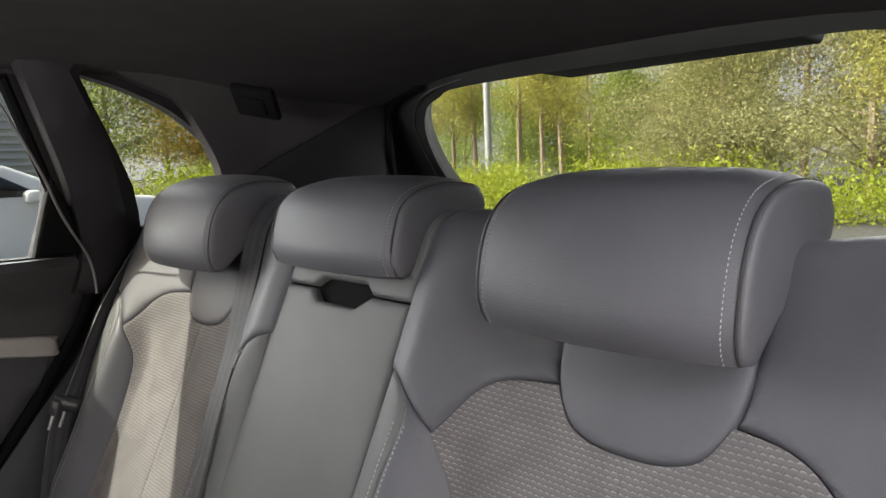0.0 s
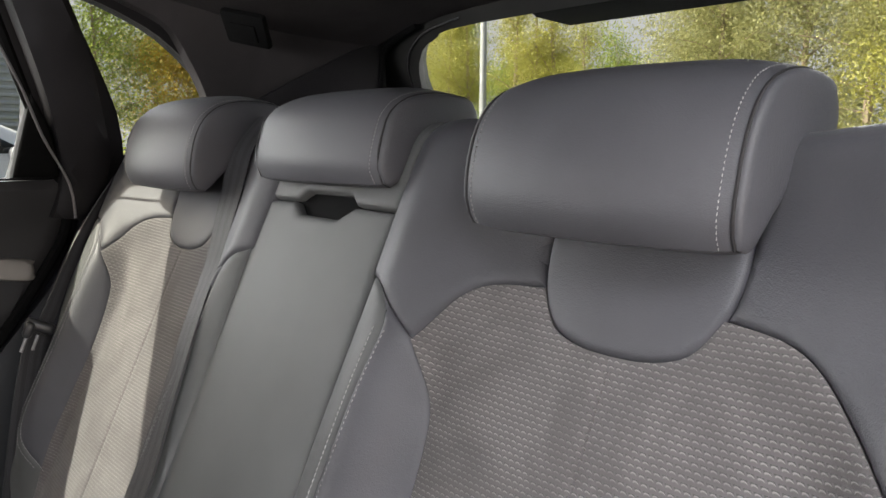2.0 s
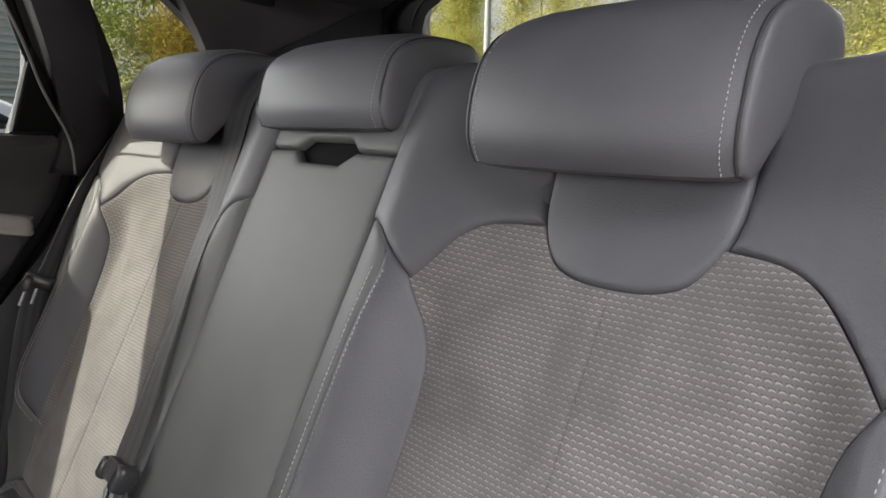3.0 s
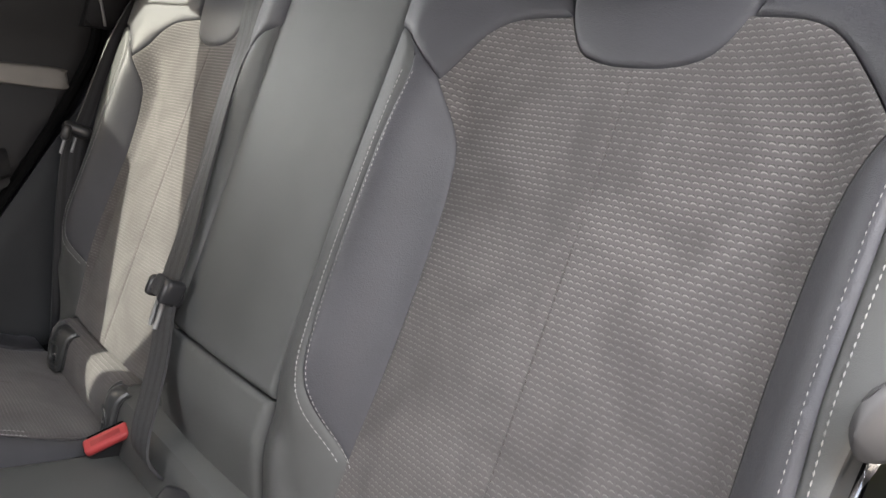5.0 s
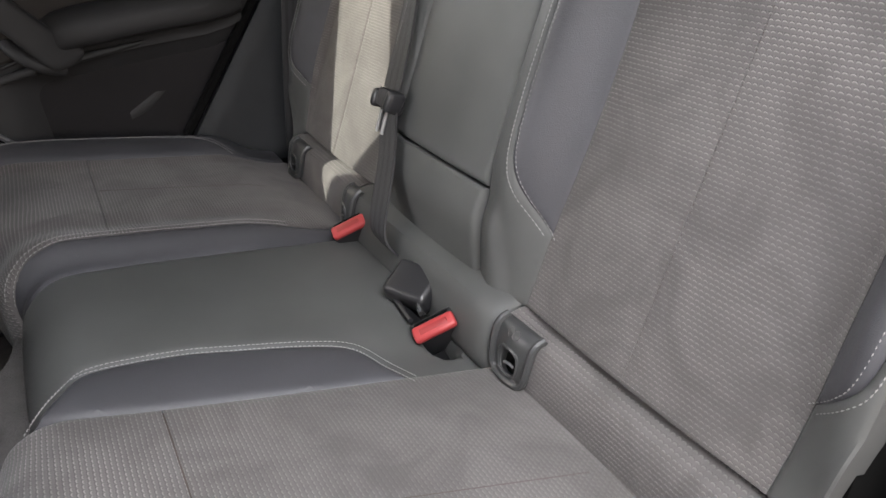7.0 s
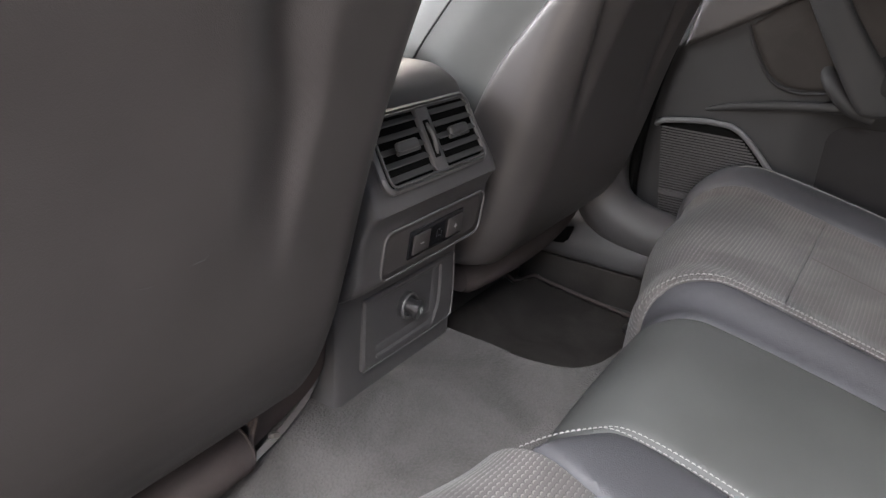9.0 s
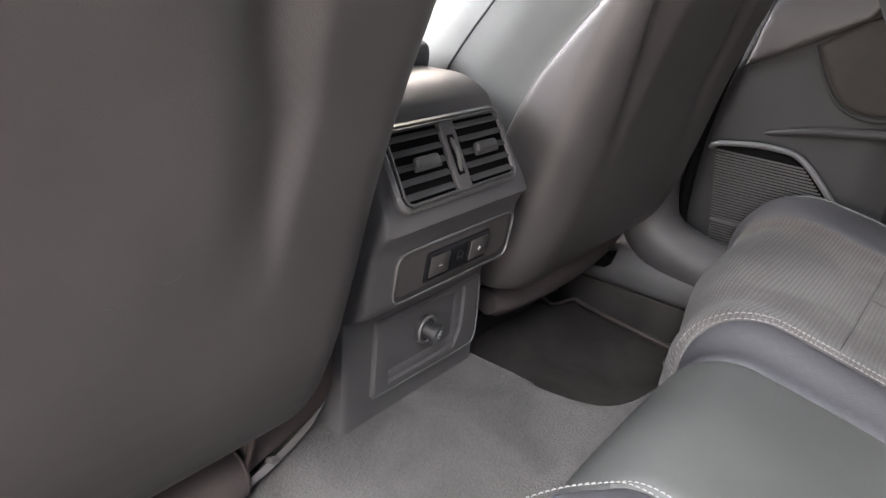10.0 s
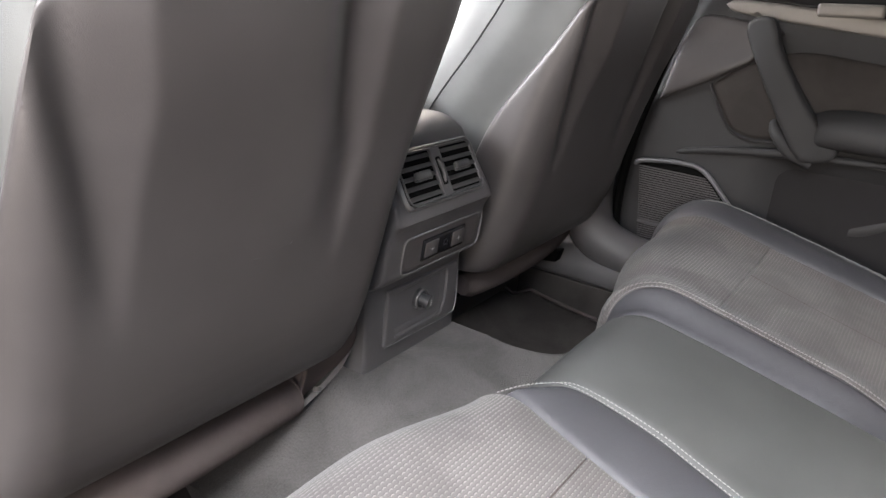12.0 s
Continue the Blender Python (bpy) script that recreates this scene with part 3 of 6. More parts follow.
def back_profile(v):
    """Side profile of the rear backrest: point and normal (y, z) at length v, rolling over at the top."""
    v = np.asarray(v, float)
    a = np.clip((v - TOP) / ROLL, 0, 1.25)
    lean = np.arctan2(OUT[1], OUT[0]) - a
    n = np.stack([np.cos(lean), np.sin(lean)], 1)
    p = BASE + np.minimum(v, TOP)[:, None] * ALONG
    p = p - ROLL * OUT + ROLL * n
    rest = np.maximum(0, v - TOP - 1.25 * ROLL)
    along = np.stack([n[:, 1], -n[:, 0]], 1)
    return p + rest[:, None] * along, n


SEAT = 0.365


def back_height(s, v):
    a = np.abs(s)
    high = smooth(0.45, 0.56, v)
    rise = (smooth(0.149, 0.205, a) * (1 - high) + smooth(0.06, 0.24, a) * high) * np.maximum(smooth(0.02, 0.24, v), smooth(0.17, 0.22, a) * 0.75)
    h = -0.034 + 0.049 * rise + 0.006 * (1 - np.clip(a / 0.15, 0, 1) ** 2)
    h = h - 0.026 * smooth(0.15, 0.05, v) * smooth(0.18, 0.22, a) - 0.009 * smooth(0.212, 0.25, -s) - 0.05 * smooth(0.24, 0.31, s) ** 1.5
    return h * (1 - smooth(0.60, 0.75, v) * 0.6)


def S_back(u, v, h):
    u, v = np.asarray(u, float), np.asarray(v, float)
    p, n = back_profile(v)
    q = p + n * (back_height(u, v) + h)[:, None]
    return np.stack([u + SEAT, q[:, 0], q[:, 1]], 1)


def S_centre(u, v, h):
    u, v = np.asarray(u, float), np.asarray(v, float)
    p, n = back_profile(v)
    q = p + n * (0.002 + 0.004 * (1 - (u / 0.12) ** 2) - 0.030 * smooth(0.15, 0.05, v) + h)[:, None]
    return np.stack([u, q[:, 0], q[:, 1]], 1)


def headrest(parent, cx, profile, seam, narrow):
    """A wedge headrest: cover, two sewn side panels and the rows of thread."""
    half = seam + 0.009
    ring = spline(profile, True, 0.012)
    mid = ring.mean(0)
    front = np.clip((0.72 - ring[:, 0]) / 0.06, 0, 1)[:, None]

    def at(x, k):
        bulge = 0.016 * (1 - (min(abs(x), seam) / seam) ** 2)
        r = mid + (ring - mid) * k
        r = r + front * np.array((-bulge, 0)) + np.clip((ring[:, 1:] - mid[1]) / 0.06, 0, 1) * np.array((0, bulge * 0.25))
        droop = 0.0055 * np.clip((abs(x) / seam - 0.55) / 0.45, 0, 1) ** 2
        r = r - np.clip((ring[:, 1:] - mid[1] - 0.01) / 0.03, 0, 1) * np.array((0, droop))
        low = smooth(mid[1] - 0.01, ring[:, 1].min() - 0.004, r[:, 1])
        return np.column_stack([cx + x * (1.0 - narrow * low ** 1.6), r[:, 0], r[:, 1]])
    xs = np.linspace(-seam, seam, 17)
    ends = (0.968, 0.982, 0.990, 0.996, 0.999)
    ks = [ends[min(i, 16 - i)] if min(i, 16 - i) < 5 else 1.0 for i in range(17)]
    for i, w in enumerate((0.004, 0.012, 0.024, 0.040)):
        xs[i + 1], xs[15 - i] = -seam + w, seam - w
    rest = part("headrest", loft([at(x, k) for x, k in zip(xs, ks)]), LEATHER, parent, "black leather headrest sewn with pale thread")
    for sign in (-1, 1):
        w = half - seam
        rings = [at(sign * (seam + w * f), k) for f, k in ((0.02, 0.950), (0.12, 0.966), (0.30, 0.968), (0.46, 0.960), (0.60, 0.942), (0.72, 0.91), (0.82, 0.84), (0.92, 0.66), (0.98, 0.42), (1.0, 0.2))]
        part("side_panel", loft(rings), LEATHER, rest)
        pipe = at(sign * (seam + 0.0006), 0.968)
        part("piping", tube([tuple(p) for p in pipe[:: 2]], 0.0014, 6, 0.01, closed=True), PIPING, rest)
        lines = []
        for x, k in ((seam - 0.008, 0.9875),):
            c = at(sign * x, k)
            lines.append(c)
        k0 = int(np.argmin(profile_order(ring)))
        c = np.roll(lines[0], -k0, 0)
        n = len(c)
        c = c[: int(n * 0.72)]
        centre = np.array((cx + sign * seam, mid[0], mid[1]))

        def S(u, v, h, c=c, centre=centre):
            i = np.arange(len(c))
            s = np.concatenate([[0], np.cumsum(np.linalg.norm(np.diff(c, axis=0), axis=1))])
            p = np.stack([np.interp(u, s, c[:, j]) for j in range(3)], 1)
            d = p - centre
            d[:, 0] = 0
            d /= np.linalg.norm(d, axis=1)[:, None]
            return p + d * np.asarray(h).reshape(-1, 1) * np.ones((len(p), 1))
        total = float(np.linalg.norm(np.diff(c, axis=0), axis=1).sum())
        part("stitching", stitches(S, [[(0, 0), (total, 0)]], 0.0040, 0.0028, 0.0010), THREAD, rest, "pale thread")
    return rest


def profile_order(ring):
    """Smallest at the front lower corner, where the row of thread begins."""
    return ring[:, 0] * 0.6 + ring[:, 1]


OUTER_REST = [(0.669, 1.109), (0.661, 1.130), (0.666, 1.168), (0.682, 1.205), (0.706, 1.226), (0.745, 1.234), (0.782, 1.232), (0.802, 1.226), (0.808, 1.212), (0.806, 1.185), (0.765, 1.160), (0.715, 1.136), (0.680, 1.106)]
MIDDLE_REST = [(0.686, 1.135), (0.679, 1.150), (0.684, 1.178), (0.696, 1.208), (0.718, 1.226), (0.755, 1.233), (0.790, 1.231), (0.808, 1.226), (0.815, 1.213), (0.813, 1.190), (0.775, 1.168), (0.727, 1.150), (0.694, 1.132)]

# seams of an outer backrest, u counted from its middle
INSERT_TOP = {-1: [(0.08, 0.582), (0.117, 0.574), (0.142, 0.560), (0.163, 0.533), (0.179, 0.508)], 1: [(0.08, 0.582), (0.117, 0.573), (0.145, 0.558), (0.172, 0.528), (0.194, 0.499)]}
INSERT_SIDE = {-1: [(0.179, 0.508), (0.160, 0.466), (0.152, 0.420), (0.149, 0.342), (0.151, 0.257), (0.156, 0.160), (0.158, 0.076)], 1: [(0.194, 0.499), (0.176, 0.470), (0.168, 0.435), (0.164, 0.360), (0.166, 0.270), (0.167, 0.160), (0.160, 0.076)]}
BOLSTER_SEAM = {-1: [(0.156, 0.160), (0.187, 0.193), (0.204, 0.228), (0.2115, 0.287), (0.2125, 0.347), (0.2105, 0.434), (0.2055, 0.515), (0.226, 0.546)], 1: [(0.167, 0.160), (0.193, 0.181), (0.207, 0.202), (0.2115, 0.240), (0.2095, 0.300), (0.2065, 0.360), (0.2075, 0.420), (0.2085, 0.460), (0.213, 0.505), (0.235, 0.546)]}
FLAP = [(-0.083, 0.70), (-0.083, 0.62), (-0.076, 0.580), (-0.058, 0.552), (-0.030, 0.541), (0.0, 0.539), (0.030, 0.541), (0.058, 0.552), (0.076, 0.580), (0.083, 0.62), (0.083, 0.70)]


def flip(line):
    return [(-p[0], *p[1:]) for p in line]


def sharp(p):
    return (p[0], p[1], True)


def outer_back():
    back = thing("rear_bench_unit", (SEAT, 0.45, 0.55), "rear seat backrest in black leather with embossed grey-brown cloth insert", "car seat", "rear seat backs")
    for k in (-1, 1):
        side = (lambda l: l) if k > 0 else flip
        flap_half = [(0, 0.539), (0.030, 0.541), (0.058, 0.552), (0.076, 0.580)]
        top, flank, edge = side(INSERT_TOP[k]), side(INSERT_SIDE[k]), side(BOLSTER_SEAM[k])
        insert = [sharp((0, 0.076)), sharp((0, 0.539)), *side(flap_half)[1:3], sharp(side(flap_half)[3]), *top[1:-1], sharp(top[-1]), *flank[1:-1], sharp(flank[-1])]
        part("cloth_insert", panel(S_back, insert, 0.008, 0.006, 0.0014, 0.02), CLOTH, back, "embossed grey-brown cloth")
        bolster = [sharp(flank[0]), *flank[1:-2], sharp(edge[0]), *edge[1:-1], sharp(edge[-1])]
        part("bolster", panel(S_back, bolster, 0.008, 0.007, 0.003, 0.02, puff=0.003), LEATHER, back)
        wide = 0.25 if k < 0 else 0.30
        low = [sharp((-0.2485, 0.052)), (-0.2490, 0.12), (-0.2493, 0.24), (-0.2495, 0.40)] if k < 0 else [sharp((0.196, 0.052)), (0.214, 0.14), (0.222, 0.24), (0.225, 0.34), (0.243, 0.40), (0.272, 0.48)]
        strip = [sharp(edge[-1]), *edge[1:-1][::-1], sharp(edge[0]), sharp(flank[-1]), *low, sharp((k * (wide - 0.006), 0.555))]
        part("side_strip", panel(S_back, strip, 0.009, 0.007, 0.0035, 0.03), LEATHER_SMOOTH, back)
        yoke = [sharp(edge[-1]), sharp(top[-1]), *top[1:-1][::-1], sharp((k * 0.077, 0.581)), (k * 0.083, 0.62), sharp((k * 0.084, 0.80)), sharp((k * (wide - 0.005), 0.80)), (k * wide, 0.66), sharp((k * wide, 0.556))]
        part("yoke", panel(S_back, yoke, 0.009, 0.008, 0.005, 0.03), LEATHER, back)
        rows = [[(p[0] + k * d, p[1] - 0.5 * abs(d)) for p in edge[:-1]] for d in (-0.0065, 0.0065)]
        part("stitching", stitches(S_back, rows), THREAD, back, "double row of pale thread")
    part("flap", panel(S_back, [sharp(FLAP[0]), *FLAP[1:-1], sharp(FLAP[-1])], 0.008, 0.008, 0.005, 0.02, puff=0.003), LEATHER, back)
    part("stitching", stitches(S_back, [[(0.003, 0.53), (0.003, 0.07)]], 0.007, 0.003, 0.0007, 0.0004), NET, back)
    body = [(-0.245, 0.05, True), (0.212, 0.05, True), (0.224, 0.40), (0.285, 0.56, True), (0.29, 0.78, True), (-0.245, 0.78, True)]
    # black backing whose colour supplies the shade in seams and the bottom crease
    part("frame", panel(lambda u, v, h: S_back(u, v, h - 0.022 - 0.02 * smooth(0.2, 0.3, np.abs(u))), body, 0.03, 0.02, 0.0, 0.06), BLACK, back)
    headrest(back, SEAT - 0.025, OUTER_REST, 0.115, 0.02)
    return back


back_near = outer_back()
back_far = copy_thing(back_near, Matrix.Diagonal((-1, 1, 1, 1)) @ Matrix.Translation(back_near.location))
tagged(back_far, "rear seat backrest in black leather, its cloth insert in sunlight")
for child in back_far.children:
    if child.name.startswith("headrest"):
        child.location = (0.0425, -0.018, 0.004)
part("seat_release_catch", panel(lambda u, v, h: np.stack([u, v, 1.168 + h - 0.25 * np.maximum(0, u - 0.54) + 0 * v], 1), [(0.505, 0.775), (0.52, 0.757), (0.62, 0.757), (0.655, 0.79), (0.64, 0.85), (0.53, 0.85), (0.505, 0.825)], 0.008, 0.014, 0.014, 0.02, [[(0.545, 0.780), (0.61, 0.783), (0.625, 0.805), (0.60, 0.825), (0.55, 0.820)]]), PLASTIC, back_near, "black moulded release bezel")
part("pull_tab", box((0.05, 0.022, 0.01), (0.585, 0.803, 1.142), 0.004), HARD, back_near)


def centre_back():
    back = thing("rear_bench_unit", (0, 0.45, 0.55), "narrow middle rear seat backrest in smooth black leather", "car seat", "rear seat backs")
    w, e = 0.115, -0.131
    upper = [(e, 0.180, True), (e, 0.619, True), (-0.062, 0.619, True), (-0.044, 0.605, True), (0.028, 0.604, True), (0.051, 0.619, True), (w, 0.619, True), (w, 0.180, True)]
    part("cushion", panel(S_centre, upper, 0.009, 0.007, 0.0045, 0.010), LEATHER_SMOOTH, back)
    lower = [(e, 0.052, True), (e, 0.177, True), (w, 0.177, True), (w, 0.052, True)]
    part("lower_cushion", panel(S_centre, lower, 0.009, 0.007, 0.0045, 0.02), LEATHER_SMOOTH, back)
    cap = [(e, 0.622, True), (-0.062, 0.622, True), (-0.045, 0.633, True), (0.037, 0.633, True), (0.051, 0.622, True), (w, 0.622, True), (w, 0.80, True), (e, 0.80, True)]
    part("top_cap", panel(S_centre, cap, 0.009, 0.006, 0.004, 0.010), LEATHER_SMOOTH, back)
    # shallow black sheet gives the latch opening its shade by colour
    part("latch_recess", panel(lambda u, v, h: S_centre(u, v, h - 0.012), [(-0.08, 0.58, True), (0.065, 0.58, True), (0.065, 0.65, True), (-0.08, 0.65, True)], 0.02, 0.01, 0.0, 0.02), BLACK, back, "black sheet for the shade inside the latch opening")
    # backing in black, painted shade for this back's seams
    part("frame", panel(lambda u, v, h: S_centre(u, v, h - 0.015), [(e, 0.05, True), (w, 0.05, True), (w, 0.78, True), (e, 0.78, True)], 0.03, 0.02, 0.0, 0.06), BLACK, back)
    headrest(back, -0.021, [(y - 0.012, z) for y, z in MIDDLE_REST], 0.117, 0.0)
    return back


centre_back()

# ---- rear seat: cushion ----
C_BACK, C_DIR, C_UP = np.array((0.455, 0.532)), np.array((-0.9745, 0.2245)), np.array((0.2245, 0.9745))
C_ROLL = 0.065


def cushion_profile(v, length):
    v = np.asarray(v, float)
    a = np.clip((v - length) / C_ROLL, 0, 1.75)
    lean = np.arctan2(C_UP[1], C_UP[0]) + a
    n = np.stack([np.cos(lean), np.sin(lean)], 1)
    p = C_BACK + np.minimum(v, length)[:, None] * C_DIR - C_ROLL * C_UP + C_ROLL * n
    rest = np.maximum(0, v - length - 1.75 * C_ROLL)
    along = np.stack([-n[:, 1], n[:, 0]], 1)
    return p + rest[:, None] * along, n


def S_cushion(height, length):
    def S(u, v, h):
        u, v = np.asarray(u, float), np.asarray(v, float)
        p, n = cushion_profile(v, length(u))
        q = p + n * (height(u, v) + h)[:, None]
        return np.stack([u, q[:, 0], q[:, 1]], 1)
    return S


def near_height(u, v):
    return 0.0 + 0.006 * np.sin(np.clip((u - 0.16) / 0.36, 0, 1) * np.pi) + 0.035 * smooth(0.52, 0.60, u) * smooth(0.05, 0.15, v) - 0.05 * smooth(0.64, 0.70, u)


def far_height(u, v):
    return 0.016 * smooth(-0.20, -0.34, u) * smooth(0.02, 0.15, v) + 0.020 * smooth(-0.30, -0.235, u) * smooth(0.05, 0.2, v) - 0.02 * smooth(-0.225, -0.19, u) + 0.022 * smooth(-0.54, -0.63, u) * smooth(0.05, 0.15, v) - 0.05 * smooth(-0.655, -0.70, u)


def middle_height(u, v):
    return 0.004 - 0.009 * smooth(0.12, 0.20, np.abs(u + 0.065)) - 0.003 * (u + 0.065) ** 2 / 0.02


END = 0.66


def near_cushion():
    S = S_cushion(near_height, lambda u: 0.474 - 0.029 * smooth(0.32, 0.12, u))
    ob = thing("rear_seat_cushion", (0.4, 0.2, 0.5), "outer rear seat cushion in embossed cloth with leather bolsters", "seat cushion", "rear seat cushions")
    cloth = [(0.204, 0.012, True), (0.172, 0.252), (0.155, 0.368, True), (0.53, 0.368, True), (0.53, 0.012, True)]
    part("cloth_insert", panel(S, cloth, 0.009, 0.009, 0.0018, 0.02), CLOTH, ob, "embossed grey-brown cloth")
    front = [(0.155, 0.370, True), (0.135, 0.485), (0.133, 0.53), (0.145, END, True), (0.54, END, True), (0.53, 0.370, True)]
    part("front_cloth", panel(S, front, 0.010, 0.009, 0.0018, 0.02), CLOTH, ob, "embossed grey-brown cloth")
    part("seam", tube([tuple(p) for p in S(np.linspace(0.16, 0.53, 20), np.full(20, 0.369), np.full(20, -0.0028))], 0.0010, 6, 0.02), NET, ob)
    part("seam", tube([tuple(p) for p in S(np.linspace(0.391, 0.327, 24), np.linspace(0.04, 0.360, 24), np.full(24, -0.0006))], 0.0009, 6, 0.02), NET, ob)
    stitch = [(0.196, 0.118), (0.157, 0.134), (0.110, 0.155), (0.088, 0.20), (0.070, 0.28), (0.060, 0.342), (0.065, 0.425), (0.095, 0.456), (0.132, 0.485)]
    bolster = [sharp(stitch[0]), *stitch[1:-1], sharp(stitch[-1]), (0.155, 0.368), (0.172, 0.252)]
    part("bolster", panel(S, bolster, 0.009, 0.011, 0.009, 0.02, puff=0.004), LEATHER, ob)
    part("stitching", stitches(S, [[(p[0] + a * 0.7, p[1] + a * 0.5) for p in stitch] for a in (-0.006, 0.006)]), THREAD, ob, "double row of pale thread")
    outer = [(0.532, 0.012, True), (0.532, 0.45), (0.542, END, True), (0.69, END, True), (0.69, 0.012, True)]
    part("side_bolster", panel(S, outer, 0.014, 0.011, 0.009, 0.02), LEATHER, ob)
    part("base", joined(box((0.56, 0.36, 0.12), (0.405, 0.22, 0.46), 0.02)), BLACK, ob)
    return ob


def far_cushion():
    S = S_cushion(far_height, lambda u: 0.467 - 0.050 * smooth(-0.44, -0.19, u))
    ob = thing("rear_seat_cushion", (-0.4, 0.2, 0.5), "outer rear seat cushion in embossed cloth, sun on its rear edge", "seat cushion", "rear seat cushions")
    part("cloth_insert", panel(S, [(-0.236, 0.012, True), (-0.240, 0.3655, True), (-0.575, 0.3655, True), (-0.575, 0.012, True)], 0.010, 0.009, 0.0018, 0.02), CLOTH, ob, "embossed grey-brown cloth")
    part("front_cloth", panel(S, [(-0.240, 0.3662, True), (-0.232, 0.44), (-0.215, 0.50), (-0.20, 0.56), (-0.20, END, True), (-0.58, END, True), (-0.577, 0.3662, True)], 0.012, 0.009, 0.0018, 0.02), CLOTH, ob, "embossed grey-brown cloth")
    part("bolster", panel(S, [(-0.237, 0.012, True), (-0.238, 0.38), (-0.228, 0.45), (-0.210, 0.51), (-0.198, 0.56), (-0.198, END, True), (-0.165, END, True), (-0.165, 0.50), (-0.172, 0.44), (-0.185, 0.30), (-0.19, 0.012, True)], 0.009, 0.011, 0.009, 0.02), LEATHER, ob)
    part("stitching", stitches(S, [[(-0.243 + d, 0.12), (-0.245 + d, 0.38), (-0.234 + d, 0.45), (-0.214 + d, 0.51)] for d in (-0.002, 0.010)]), THREAD, ob, "double row of pale thread")
    part("side_bolster", panel(S, [(-0.577, 0.012, True), (-0.578, 0.40), (-0.582, END, True), (-0.685, END, True), (-0.692, 0.40), (-0.692, 0.012, True)], 0.012, 0.011, 0.009, 0.02), LEATHER, ob)
    part("stitching", stitches(S, [[(-0.58 - d, 0.115), (-0.615 - d, 0.15), (-0.640 - d * 0.5, 0.19), (-0.650 - d * 0.4, 0.30), (-0.650 - d * 0.4, 0.42), (-0.64, 0.50)] for d in (0.0, 0.012)]), THREAD, ob, "double row of pale thread")
    part("seam", tube([tuple(p) for p in S(np.linspace(-0.415, -0.432, 20), np.linspace(0.10, 0.362, 20), np.full(20, -0.0006))], 0.0010, 6, 0.02), NET, ob)
    part("base", box((0.48, 0.36, 0.12), (-0.43, 0.22, 0.46), 0.02), BLACK, ob)
    return ob


def middle_cushion():
    S = S_cushion(middle_height, lambda u: 0.416 + 0 * u)
    ob = thing("rear_seat_cushion", (-0.05, 0.2, 0.5), "middle rear seat cushion in smooth black leather", "seat cushion", "rear seat cushions")
    right = [(0.196, 0.118), (0.157, 0.134), (0.110, 0.155), (0.088, 0.20), (0.070, 0.28), (0.060, 0.342), (0.065, 0.425), (0.095, 0.456), (0.130, 0.485), (0.132, 0.53)]
    cover = [(-0.187, 0.012, True), (-0.182, 0.30), (-0.168, 0.44), (-0.161, 0.50), (-0.161, END, True), (0.145, END, True), sharp(right[-1]), *right[:-1][::-1], sharp((0.205, 0.10)), sharp((0.205, 0.012))]
    part("cover", panel(S, cover, 0.009, 0.011, 0.009, 0.02, [[(0.0, 0.030), (0.135, 0.030), (0.135, 0.062), (0.03, 0.058), (0.0, 0.048)]]), LEATHER_SMOOTH, ob)
    part("base", box((0.33, 0.36, 0.12), (-0.02, 0.22, 0.46), 0.02), BLACK, ob)
    return ob


near_cushion()
far_cushion()
middle_cushion()


# roll of upholstery that closes the gap between cushion and backrest
def S_strip(u, v, h):
    u, v = np.asarray(u, float), np.asarray(v, float)
    t = np.clip(v / 0.11, 0, 1)
    tuck = smooth(0.55, 1.0, t)
    middle = smooth(0.235, 0.185, np.abs(u + 0.01))
    y = 0.434 + 0.046 * t - 0.010 * np.sin(np.pi * t) + 0.040 * tuck - 0.75 * h - 0.012 * middle
    z = 0.530 + 0.098 * t + 0.006 * np.sin(np.pi * t) - 0.030 * tuck + 0.65 * h + 0.018 * middle * t
    return np.stack([u, y, z], 1)


roll = thing("seat_gap_roll", (0, 0.46, 0.55), "padded strip between rear cushions and seat backs, cloth and leather", "seat trim")
for u0, u1, mat, name in ((0.20, 0.66, CLOTH, "cloth_strip"), (-0.235, 0.197, LEATHER_SMOOTH, "leather_strip"), (-0.545, -0.238, CLOTH, "cloth_strip")):
    part(name, panel(S_strip, [(u0, 0, True), (u1, 0, True), (u1, 0.11, True), (u0, 0.11, True)], 0.011, 0.008, 0.004, 0.03), mat, roll)

